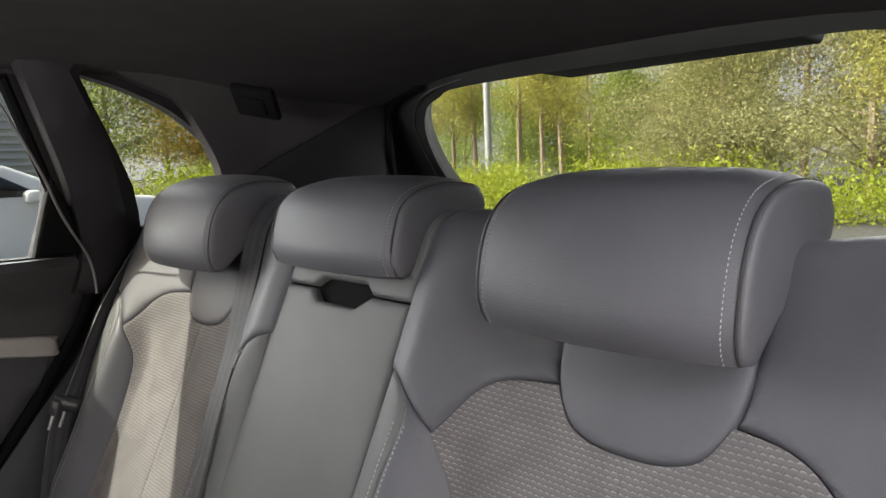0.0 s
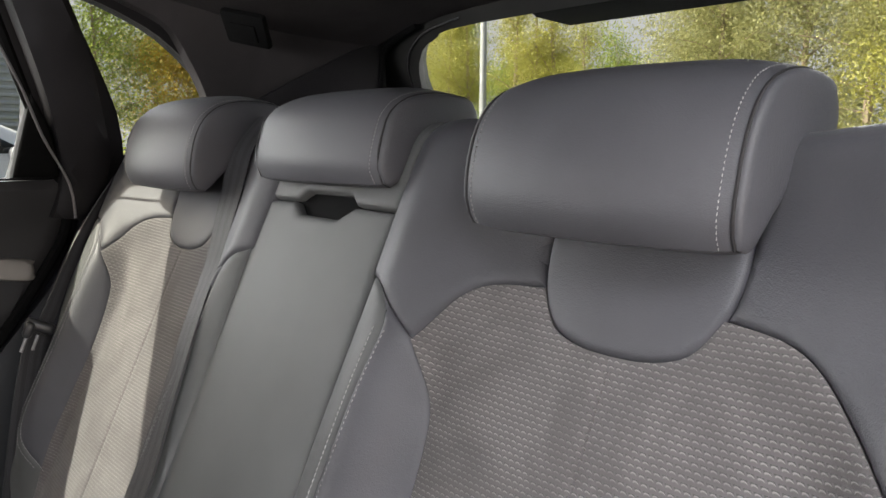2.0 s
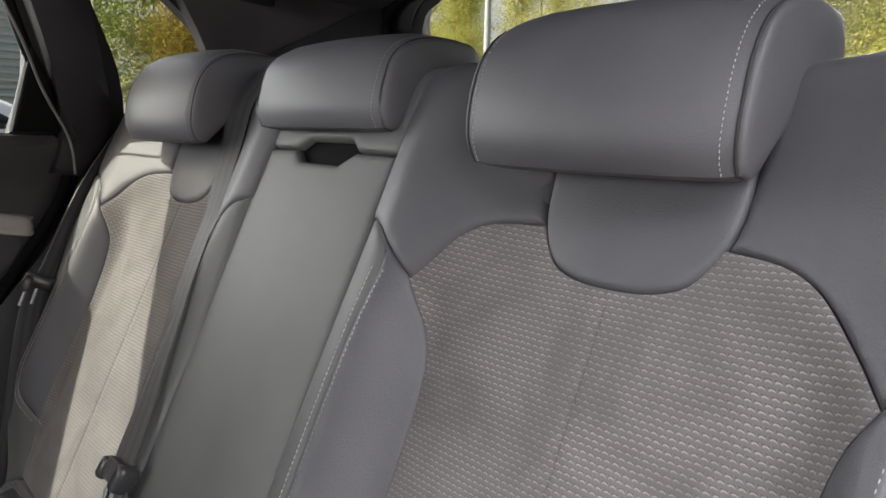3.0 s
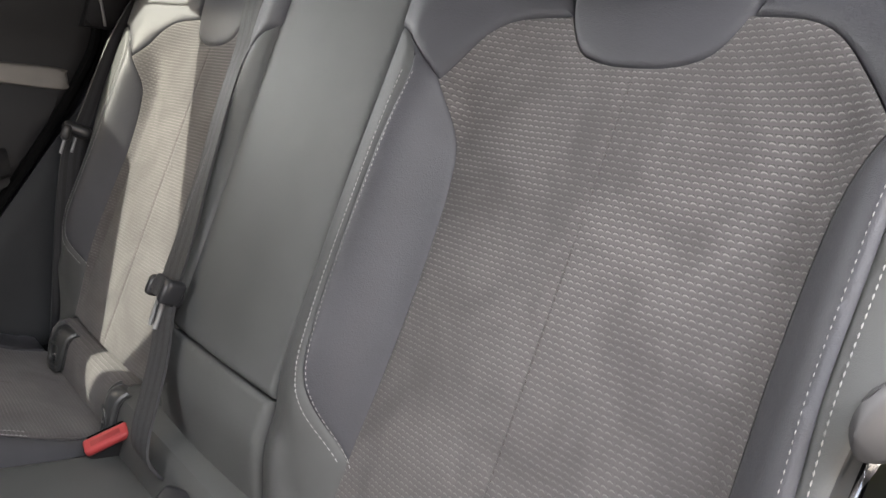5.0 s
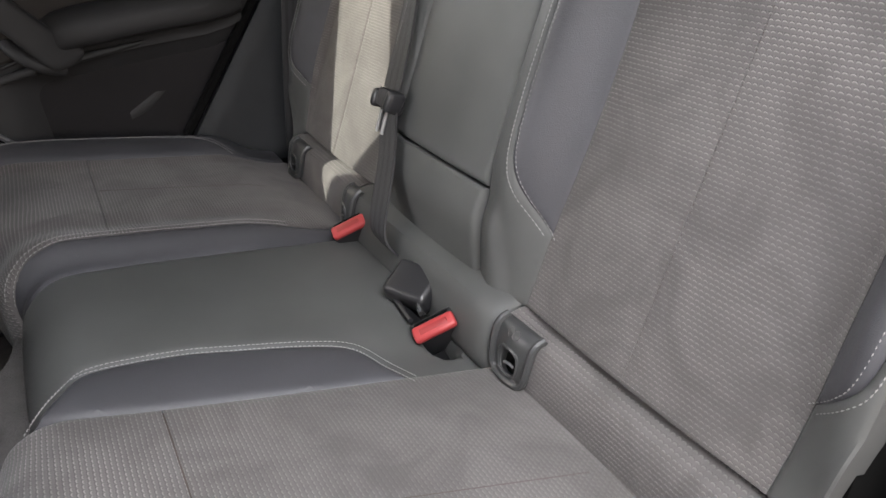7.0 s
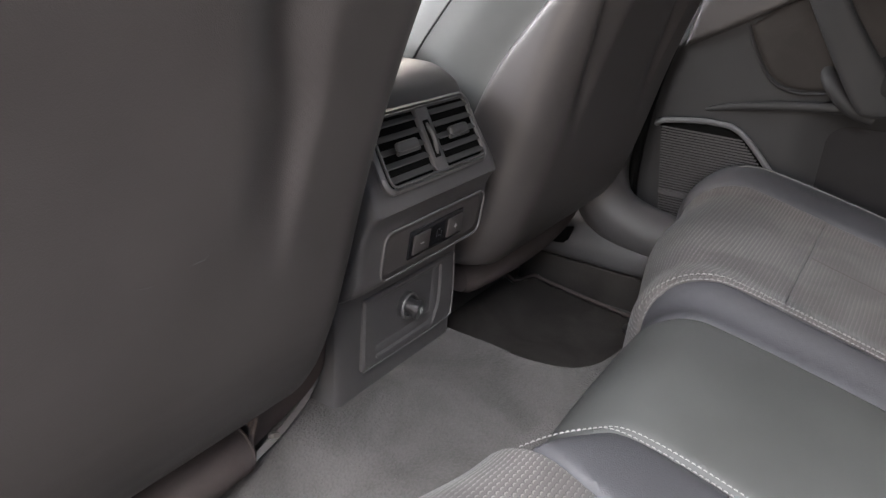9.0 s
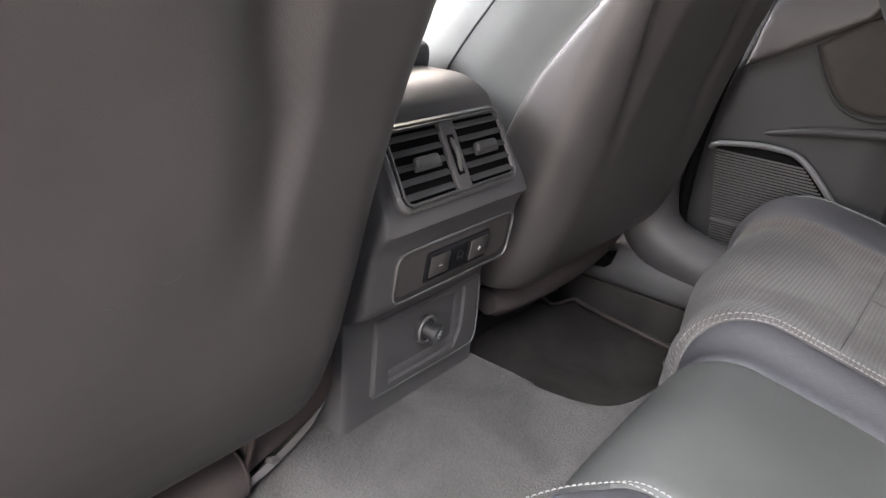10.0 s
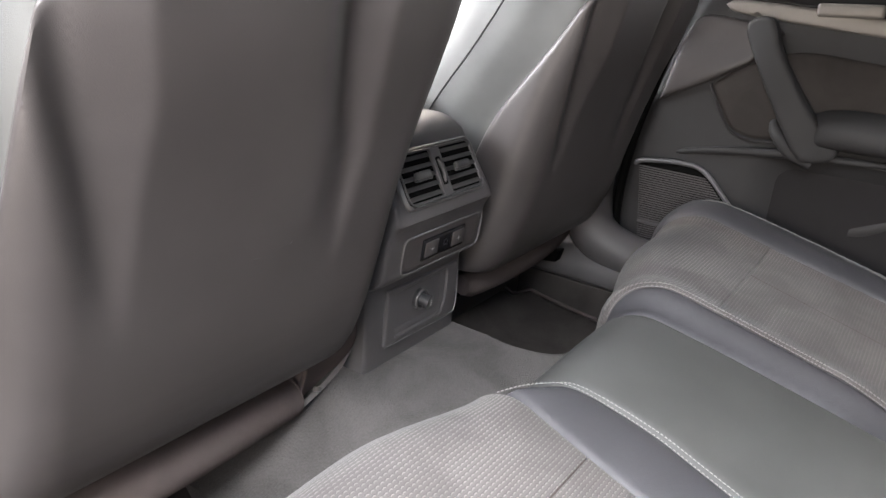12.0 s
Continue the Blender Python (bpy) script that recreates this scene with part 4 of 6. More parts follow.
# child seat anchor covers
def anchor_cover(x):
    ob = thing("child_seat_anchor_cover", (x, 0.44, 0.57), "black plastic child seat anchor cover in the seat gap", "anchor cover", "child seat anchor covers")
    S = lambda u, v, h: S_strip(u, v, h + 0.004 + 0.009 * np.cos(np.clip((u - x) / 0.031, -1, 1) * 1.5))
    cover = [(x - 0.029, 0.030), (x - 0.024, 0.014), (x - 0.012, 0.009), (x + 0.012, 0.009), (x + 0.024, 0.014), (x + 0.029, 0.030), (x + 0.030, 0.060), (x + 0.030, 0.074, True), (x - 0.030, 0.074, True), (x - 0.030, 0.060)]
    part("cover", panel(S, cover, 0.005, 0.004, 0.002, 0.02, [[(x - 0.010, 0.019), (x + 0.011, 0.019), (x + 0.011, 0.039), (x - 0.010, 0.039)]]), ANCHOR, ob)
    rim = spline([(x - 0.030, 0.074), (x - 0.030, 0.060), (x - 0.029, 0.030), (x - 0.024, 0.014), (x - 0.012, 0.009), (x + 0.012, 0.009), (x + 0.024, 0.014), (x + 0.029, 0.030), (x + 0.030, 0.060), (x + 0.030, 0.074)], False, 0.006)
    part("frame", tube([tuple(p) for p in S(rim[:, 0], rim[:, 1], np.full(len(rim), 0.001))], 0.0045, 8, 0.006), ANCHOR, ob)
    inner = spline([(x - 0.013, 0.042), (x - 0.013, 0.018), (x + 0.014, 0.018), (x + 0.014, 0.042)], True, 0.005)
    part("slot_lip", tube([tuple(p) for p in S(inner[:, 0], inner[:, 1], np.full(len(inner), 0.0005))], 0.0018, 6, 0.005, closed=True), ANCHOR, ob)
    # black patch stands in for the shade inside the slot
    part("slot", panel(lambda u, v, h: S(u, v, h - 0.010), [(x - 0.013, 0.016, True), (x + 0.014, 0.016, True), (x + 0.014, 0.042, True), (x - 0.013, 0.042, True)], 0.006, 0.005, 0.0, 0.0), BLACK, ob)
    q = S(np.array([x]), np.array([0.028]), np.array([-0.004]))[0]
    part("anchor_bar", tube([(q[0] - 0.008, q[1], q[2] - 0.003), (q[0] + 0.002, q[1], q[2]), (q[0] + 0.006, q[1] + 0.002, q[2] - 0.004)], 0.0016, 8, 0.003), TONGUE, ob, "bright steel anchor bar")
    for d in (-0.004, 0.005):
        c = [S(np.array([x + d + 0.005 * math.cos(w)]), np.array([0.062 + 0.006 * math.sin(w)]), np.array([0.0]))[0] for w in np.linspace(0, 2 * math.pi, 9)[:-1]]
        part("emblem", tube([tuple(p) for p in c], 0.0005, 5, 0.004, closed=True), PLASTIC, ob)
    return ob


for x in (0.236, 0.565, -0.212, -0.480):
    anchor_cover(x)

# ---- belts and buckles ----


def buckle(place, yaw, pitch=25):
    ob = thing("seat_belt_buckle", place, "black seat belt buckle with red release button", "belt buckle", "belt buckles")
    m = Euler((radians(22), radians(pitch), radians(yaw))).to_matrix().to_4x4()
    m.translation = place

    def put(bm):
        bmesh.ops.transform(bm, matrix=m, verts=bm.verts)
        return bm
    part("body", put(box((0.026, 0.062, 0.060), (-0.006, 0.002, -0.030), 0.006, 3)), HARD, ob)
    part("button", put(box((0.020, 0.054, 0.012), (0.001, 0, 0.003), 0.004, 3)), RED, ob, "red release button")
    # darker red slab paints the shade of a dent on the button
    part("painted_dent", put(box((0.008, 0.036, 0.002), (0.001, 0, 0.0085), 0.0008, 2)), plain("buckle_red_shaded", (0.24, 0.026, 0.028), 0.45), ob)
    # black bar on the body, painted shade of the belt slot
    part("slot", put(box((0.004, 0.044, 0.003), (-0.012, 0, 0.002), 0.0005, 1)), BLACK, ob)
    return ob


buckle((0.121, 0.403, 0.557), -8, 28)
buckle((-0.160, 0.412, 0.572), -8, 28)
stow = thing("buckle_cover", (0.03, 0.44, 0.575), "black plastic stowed middle belt buckle", "belt buckle")
part("body", box((0.064, 0.054, 0.034), (0.036, 0.420, 0.566), 0.008, 3, (22, 6, 30)), HARD, stow)
part("bracket", tube([(0.000, 0.430, 0.560), (0.002, 0.405, 0.557), (0.012, 0.396, 0.556), (0.085, 0.388, 0.553)], 0.0035, 8, 0.008), HARD, stow)
part("stud", tube([(0.070, 0.408, 0.560), (0.090, 0.402, 0.560)], 0.004, 8, 0.006), CHROME, stow, "bright metal stud")


def back_point(u, v, h):
    p, n = back_profile(np.array([v]))
    q = (p + n * h)[0]
    return (u, q[0], q[1])


belt = thing("seat_belt", back_point(-0.11, 0.1, 0.01), "dark grey seat belt hanging down the middle seat back", "seat belt", "seat belts")
path = [(-0.248, 0.750, 1.21), (-0.245, 0.711, 1.170), (-0.238, 0.688, 1.113), (-0.222, 0.666, 1.072), (-0.202, 0.642, 1.030), (-0.182, 0.616, 0.997), (-0.168, 0.589, 0.951), (-0.159, 0.567, 0.905), (-0.152, 0.546, 0.861), (-0.142, 0.525, 0.819), back_point(-0.124, 0.215, 0.020), back_point(-0.096, 0.15, 0.018), back_point(-0.074, 0.10, 0.022), back_point(-0.058, 0.070, 0.026), back_point(-0.052, 0.045, 0.018), back_point(-0.052, 0.02, -0.02)]
part("webbing", ribbon(path, [(0.030, 0.017, 0), (0.044, 0.006, 0.002), (0.045, -0.004, 0.007), (0.045, -0.002, 0.010), (0.044, 0.006, 0.010), (0.047, 0, 0), (0.047, 0, 0)], 0.0014), BELT, belt)
c = back_point(-0.128, 0.216, 0.020)
part("slider", joined(box((0.062, 0.020, 0.020), c, 0.007, 3, (-25, 8, 0)), box((0.016, 0.026, 0.030), (c[0] + 0.026, c[1] - 0.004, c[2] + 0.006), 0.006, 3, (-25, 14, 0)), box((0.014, 0.024, 0.026), (c[0] - 0.026, c[1] - 0.002, c[2]), 0.006, 3, (-25, 8, 0))), HARD, belt, "black plastic tongue housing")
for d in (-0.008, 0.008):
    t0 = back_point(-0.126 + d, 0.203, 0.024)
    t1 = back_point(-0.124 + d, 0.172, 0.024)
    part("tongue", tube([t0, t1], 0.0030, 8, 0.01), TONGUE, belt, "bright metal tongue")
part("grip", ribbon([back_point(-0.128, 0.232, 0.028), back_point(-0.128, 0.208, 0.0285)], (0.03, 0, 0), 0.003), BELT, belt)

# far belt by the door side of the bench
belt = thing("seat_belt", (-0.60, 0.50, 0.6), "dark grey seat belt hanging beside the bench and the door", "seat belt", "seat belts")
path = [(-0.640, 0.70, 1.14), (-0.628, 0.62, 1.03), (-0.600, 0.548, 0.90), (-0.590, 0.522, 0.86), (-0.585, 0.497, 0.74), (-0.585, 0.478, 0.62), (-0.59, 0.47, 0.56)]
part("webbing", ribbon(path, [(0.008, -0.018, 0), (0.008, -0.022, 0), (0.014, -0.036, 0.0), (0.020, -0.040, 0)], 0.0014), BELT, belt)
part("webbing", ribbon([(-0.618, 0.56, 0.88), (-0.61, 0.52, 0.75), (-0.60, 0.50, 0.60), (-0.60, 0.49, 0.56)], (0.018, -0.044, 0), 0.0014), BELT, belt)
part("slider", joined(box((0.018, 0.044, 0.020), (-0.588, 0.533, 0.890), 0.008, 3, (-25, 0, -15)), box((0.020, 0.014, 0.026), (-0.584, 0.516, 0.888), 0.006, 3, (-20, 0, -15))), HARD, belt)
for d in (-0.008, 0.008):
    part("tongue", tube([(-0.582, 0.520 + d, 0.878), (-0.579, 0.510 + d, 0.856)], 0.0026, 8, 0.01), TONGUE, belt, "bright metal tongue")

# near belt: guide and metal loop beside the backrest
belt = thing("seat_belt", (0.63, 0.52, 0.7), "dark seat belt with plastic guide and bright steel loop", "seat belt", "seat belts")
part("webbing", ribbon([(0.672, 0.66, 1.02), (0.650, 0.615, 0.93), (0.648, 0.590, 0.88), (0.655, 0.545, 0.76), (0.655, 0.50, 0.60)], (0.014, 0.044, 0.0), 0.0014), BELT, belt)
rings = []
for f in np.linspace(0, 1, 15):
    c = np.array((0.598, 0.528, 0.880)) * (1 - f) + np.array((0.640, 0.612, 0.902)) * f
    r = math.sqrt(max(0.02, 1 - (2 * f - 1) ** 6))
    rings.append([tuple(c + np.array((-0.010 * r * math.cos(w), -0.004 * r * math.cos(w), 0.021 * r * math.sin(w)))) for w in np.linspace(0, 2 * math.pi, 20, endpoint=False)])
guide = part("slider", loft(rings), TAB, belt, "grey plastic tongue housing")
part("slot_rim", tube([(0.594, 0.556, 0.890), (0.592, 0.552, 0.882), (0.597, 0.566, 0.878), (0.612, 0.600, 0.886), (0.616, 0.606, 0.894), (0.604, 0.580, 0.896)], 0.0022, 8, 0.004, closed=True), TAB, guide)
part("tongue", ribbon([(0.600, 0.556, 0.862), (0.598, 0.552, 0.852), (0.597, 0.538, 0.838), (0.597, 0.524, 0.825, True), (0.599, 0.542, 0.811), (0.603, 0.564, 0.795), (0.610, 0.600, 0.792, True), (0.618, 0.615, 0.815), (0.625, 0.610, 0.865)], (-0.002, 0.005, 0.006), 0.0022, 0.004), CHROME, belt, "bright steel loop")

# ---- door of the far side ----
door = thing("rear_door", (-0.70, 0.2, 0.5), "closed rear door with dark plastic trim, suede insert and pull handle", "car door")


def S_door(off):
    def S(u, v, h):
        u, v = np.asarray(u, float), np.asarray(v, float)
        x = -side_x(v) + 0.012 + off(u, v) + h
        return np.stack([x, u, v], 1)
    return S


def door_shape(u, v):
    return 0.012 * smooth(0.98, 0.90, v) + 0.02 * smooth(1.02, 1.10, v) - 0.035 * smooth(0.80, 0.72, v) * smooth(0.0, 0.10, u)


Sd = S_door(door_shape)
EDGE = [(-0.200, 0.50, True), (-0.215, 0.60), (-0.205, 0.75), (-0.165, 0.92), (-0.120, 1.112, True), (0.612, 1.112, True), (0.610, 1.03), (0.56, 0.94), (0.470, 0.823), (0.38, 0.71), (0.29, 0.60), (0.22, 0.50, True)]
part("panel", panel(Sd, EDGE, 0.014, 0.016, 0.010, 0.03), DOOR, door)
part("upper_panel", panel(lambda u, v, h: Sd(u, v, h + 0.014), [(-0.172, 0.838, True), (-0.135, 0.985), (-0.075, 1.000, True), (0.02, 0.985), (0.0, 0.955), (-0.02, 0.925, True), (-0.09, 0.882)], 0.010, 0.008, 0.006, 0.02), SHELL, door)
part("suede_insert", panel(lambda u, v, h: Sd(u, v, h + 0.008), [(-0.078, 0.880, True), (-0.03, 0.918), (0.05, 0.952), (0.16, 0.950), (0.30, 0.935), (0.42, 0.92), (0.44, 0.885, True), (0.30, 0.862), (0.12, 0.842), (0.08, 0.812), (0.02, 0.797), (-0.025, 0.806), (-0.055, 0.840)], 0.010, 0.008, 0.004, 0.01), SUEDE, door, "brown-grey suede insert")
part("suede_piping", tube([tuple(p) for p in Sd(np.array([-0.080, -0.057, -0.026, 0.02, 0.08]), np.array([0.882, 0.838, 0.802, 0.792, 0.806]), np.full(5, 0.010))], 0.0028, 6, 0.01), PIPING, door)
# armrest with its lip, running to the rear
ARM = [(0.0, 0.78), (0.006, 0.80), (0.052, 0.812), (0.062, 0.832), (0.052, 0.856), (0.0, 0.868)]
rings = []
for y, k, dz in ((0.085, 0.25, -0.012), (0.10, 0.6, -0.008), (0.125, 0.9, -0.003), (0.16, 1.0, 0.0), (0.28, 1.0, 0.002), (0.37, 0.95, 0.0), (0.42, 0.7, 0.0), (0.445, 0.3, 0.0)):
    r = spline(ARM, True, 0.008)
    rings.append([(-0.685 + p[0] * k, y, 0.824 + (p[1] - 0.824) * (0.5 + 0.5 * k) + dz) for p in r])
part("armrest", loft(rings), DOOR, door, "black padded armrest")
part("ledge", tube([(-0.700, -0.14, 0.738), (-0.682, -0.06, 0.760), (-0.676, 0.04, 0.776), (-0.674, 0.12, 0.783), (-0.684, 0.26, 0.790)], lambda t: 0.006 * math.sin(math.pi * min(1, max(0.05, t))) ** 0.5 + 0.002, 12, 0.01), DOOR, door)
# pull handle
HANDLE = [(-0.030, 0.985), (-0.018, 1.005), (0.008, 1.006), (0.022, 0.990), (0.040, 0.950), (0.100, 0.868), (0.150, 0.812), (0.156, 0.795), (0.138, 0.782), (0.108, 0.780), (0.092, 0.792), (0.045, 0.860), (-0.010, 0.945)]


def S_pull(u, v, h):
    t = np.clip((np.asarray(u) + 0.02) / 0.17, 0, 1)
    x = -0.645 + 0.02 * np.sin(np.pi * t) + 0.6 * h
    return np.stack([x, u, v], 1)


part("pull_handle", panel(S_pull, HANDLE, 0.007, 0.009, 0.008, 0.045), DOOR, door, "black angled pull handle")
part("pull_handle_foot", tube([(-0.69, 0.045, 0.828), (-0.665, 0.055, 0.815), (-0.655, 0.085, 0.788), (-0.66, 0.12, 0.775)], 0.012, 10, 0.01), DOOR, door)
# pale tube added in place of the highlight on the seal's edge
part("seal_highlight", tube([(-0.528, 0.455, 1.395), (-0.550, 0.478, 1.355), (-0.585, 0.529, 1.261), (-0.630, 0.567, 1.1835), (-0.645, 0.606, 1.1075), (-0.645, 0.612, 1.05)], 0.0022, 6, 0.02), SATIN, door, "thin grey tube for the highlight along the window seal")
# bright strip and release lever
part("trim_strip", panel(lambda u, v, h: Sd(u, v, h + 0.010), [(-0.075, 1.028), (-0.078, 1.014), (-0.02, 1.004), (0.20, 0.988), (0.40, 0.968), (0.545, 0.945), (0.556, 0.955), (0.556, 0.972), (0.545, 0.982), (0.40, 1.000), (0.20, 1.018), (0.0, 1.030)], 0.008, 0.006, 0.005, 0.012), SILVER, door, "brushed metal trim strip")
part("release_lever", box((0.016, 0.10, 0.022), (-0.672, 0.12, 1.028), 0.006, 3, (3, 0, 0)), SILVER, door, "bright door release lever")
part("lever_bezel", panel(lambda u, v, h: Sd(u, v, h + 0.004), [(0.0, 1.036), (0.02, 1.075), (0.20, 1.070), (0.22, 1.025)], 0.01, 0.008, 0.006, 0.01), HARD, door)
part("window_switch", box((0.012, 0.05, 0.016), (-0.680, -0.03, 1.045), 0.004), HARD, door)
# loudspeaker
SPEAKER = [(-0.188, 0.708, True), (-0.10, 0.722), (-0.040, 0.700), (0.05, 0.600, True), (0.04, 0.50, True), (-0.150, 0.50, True), (-0.165, 0.56)]
speaker = part("speaker_grille", panel(lambda u, v, h: Sd(u, v, h + 0.010), SPEAKER, 0.012, 0.01, 0.006, 0.02), BLACK, door, "black loudspeaker grille")
slats = []
for i in range(44):
    z = 0.706 - i * 0.0046
    if 0.588 < z < 0.600:
        continue
    y0 = -0.183 + 0.12 * max(0, 0.70 - z) * 1.1
    y1 = min(0.035, -0.045 + (0.700 - z) * 0.95)
    if y1 > y0:
        slats.append(joined(box((0.003, y1 - y0, 0.0022), (-0.676, (y0 + y1) / 2, z), 0.0)))
part("slats", joined(*slats), PLASTIC, speaker)
part("divider", box((0.006, 0.20, 0.010), (-0.676, -0.07, 0.594), 0.002, 1), PLASTIC, speaker)
part("speaker_frame", tube([(-0.676, -0.193, 0.708), (-0.672, -0.180, 0.718), (-0.670, -0.10, 0.728), (-0.670, -0.045, 0.712), (-0.672, 0.05, 0.61)], 0.0046, 8, 0.01), SPEAKER_EDGE, speaker, "satin grey frame strip")
# bottle pocket lip
part("pocket_lip", tube([(-0.750, 0.180, 0.635), (-0.738, 0.20, 0.652), (-0.734, 0.235, 0.668), (-0.736, 0.30, 0.708), (-0.738, 0.37, 0.766), (-0.742, 0.43, 0.812)], lambda t: 0.024 - 0.010 * t, 12, 0.01), DOOR, door)
part("sail_trim", panel(lambda u, v, h: Sd(u, v, h + 0.006), [(0.555, 1.25, True), (0.53, 1.118, True), (0.60, 1.118, True), (0.585, 1.19)], 0.01, 0.006, 0.004, 0.02), BLACK, door)
part("window_channel", tube([(-0.585, 0.49, 1.40), (-0.637, 0.545, 1.26), (-0.690, 0.605, 1.11), (-0.70, 0.612, 1.03), (-0.695, 0.56, 0.94), (-0.69, 0.47, 0.82), (-0.69, 0.29, 0.60)], 0.009, 8, 0.02), BLACK, door, "black rubber door seal")
part("front_seal", tube([(-0.69, -0.205, 0.50), (-0.69, -0.222, 0.60), (-0.685, -0.210, 0.75), (-0.68, -0.170, 0.92), (-0.66, -0.125, 1.11)], 0.008, 8, 0.02), BLACK, door, "black rubber door seal")
# inner wheel arch trim between door and bench
arch = part("trim", panel(on_side(-1, -0.035), [(0.235, 0.50, True), (0.31, 0.60), (0.49, 0.823), (0.60, 0.96), (0.64, 1.05, True), (0.80, 1.10, True), (0.80, 0.50, True)], 0.02, 0.02, 0.01, 0.03), ARCH)
tagged(arch, "dark wheel arch trim beside the bench", "arch trim", kind="structure")
arch = part("trim", panel(on_side(1, -0.03), [(0.40, 0.42, True), (0.45, 0.60), (0.56, 0.823), (0.64, 0.96), (0.66, 1.05, True), (0.80, 1.12, True), (0.80, 0.42, True)], 0.02, 0.02, 0.01, 0.03), ARCH)
tagged(arch, "dark wheel arch trim beside the open door", "arch trim", kind="structure")
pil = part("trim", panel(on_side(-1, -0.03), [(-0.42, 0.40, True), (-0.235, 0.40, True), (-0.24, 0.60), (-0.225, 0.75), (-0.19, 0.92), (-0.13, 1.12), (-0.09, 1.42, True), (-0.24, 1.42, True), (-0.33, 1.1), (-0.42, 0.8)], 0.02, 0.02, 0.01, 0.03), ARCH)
tagged(pil, "dark plastic pillar trim between the doors", "pillar trim", kind="structure")

foot = part("trim", tube([(-0.685, -0.30, 0.86), (-0.672, -0.285, 0.72), (-0.648, -0.270, 0.62), (-0.625, -0.235, 0.560), (-0.622, -0.15, 0.530), (-0.625, 0.0, 0.520)], lambda t: 0.055 - 0.012 * t, 16, 0.015), PLASTIC)
tagged(foot, "moulded plastic foot of the door pillar", "pillar trim", kind="structure")

# ---- dome lamp ----
lamp = thing("cargo_lamp", (-0.48, 0.85, 1.385), "small dark interior lamp set in the headliner, switched off", "lamp")
part("bezel", box((0.082, 0.062, 0.014), (-0.478, 0.845, 1.362), 0.005, 2, (-48, 12, 30)), BLACK, lamp)
part("lens", box((0.05, 0.034, 0.010), (-0.480, 0.842, 1.356), 0.004, 2, (-48, 12, 30)), BLACK, lamp)

# ---- front seats ----


SHELL_Z = (0.555, 0.570, 0.585, 0.605, 0.627, 0.685, 0.75, 0.806, 0.847, 0.904, 0.958, 1.017, 1.10, 1.21)
SHELL_Y = (-0.285, -0.266, -0.247, -0.224, -0.204, -0.180, -0.163, -0.150, -0.139, -0.121, -0.101, -0.081, -0.062, -0.045)
SHELL_FLAT, SHELL_BEND = 0.160, 0.048


def shell_profile(v):
    """Side profile of a front backrest's rear shell: (y, z) at height share v."""
    z = 0.590 + 0.62 * np.asarray(v, float)
    return np.interp(z, SHELL_Z, SHELL_Y), z


def shell_half(v, inner=True):
    """Girth from the middle to the shell's rim; on the console side it runs further forward round the flank."""
    z = 0.590 + 0.62 * np.asarray(v, float)
    if not inner:
        return np.interp(z, (0.585, 0.62, 0.70, 0.80, 0.89, 0.93, 0.96, 0.985, 1.00, 1.02, 1.21), (0.235, 0.256, 0.252, 0.231, 0.2125, 0.208, 0.205, 0.201, 0.195, 0.185, 0.18))
    return np.interp(z, (0.585, 0.62, 0.68, 0.80, 0.857, 0.916, 0.979, 1.022, 1.21), (0.266, 0.280, 0.285, 0.283, 0.272, 0.250, 0.226, 0.212, 0.205))


def S_shell(cx):
    def S(u, v, h):
        u, v = np.asarray(u, float), np.asarray(v, float)
        y, z = shell_profile(v)
        y = (y + shell_profile(v - 0.03)[0] + shell_profile(v + 0.03)[0]) / 3
        a = np.abs(u)
        th = np.clip((a - SHELL_FLAT) / SHELL_BEND, 0, math.pi / 2)
        x = np.minimum(a, SHELL_FLAT) + SHELL_BEND * np.sin(th)
        y = y - SHELL_BEND * (1 - np.cos(th)) - np.maximum(0, a - SHELL_FLAT - SHELL_BEND * math.pi / 2)
        tall = smooth(0.26, 0.44, v) * smooth(0.92, 0.76, v)
        inner = np.interp(v, (0.31, 0.48, 0.58, 0.67), (0.120, 0.122, 0.119, 0.131))
        wide = np.interp(v, (0.31, 0.40, 0.48, 0.58), (0.012, 0.017, 0.027, 0.044))
        fall = 0.46 * wide * (smooth(inner + wide, inner + wide + 0.035, a) - np.clip((a - inner) / wide, 0, 1))
        groove = np.interp(v, (0.31, 0.485, 0.535, 0.67), (0.096, 0.093, 0.081, 0.058))
        width = np.interp(v, (0.31, 0.485, 0.535, 0.67), (0.010, 0.016, 0.021, 0.031))
        rise = 0.58 * width * (np.clip((a - groove) / width, 0, 1) - smooth(groove - 0.048, groove, a))
        y = y + np.where(u > 0, fall, rise) * tall
        return np.stack([cx + np.sign(u) * (x + h * np.sin(th)), y + h * np.cos(th), z - 0.2 * h], 1)
    return S


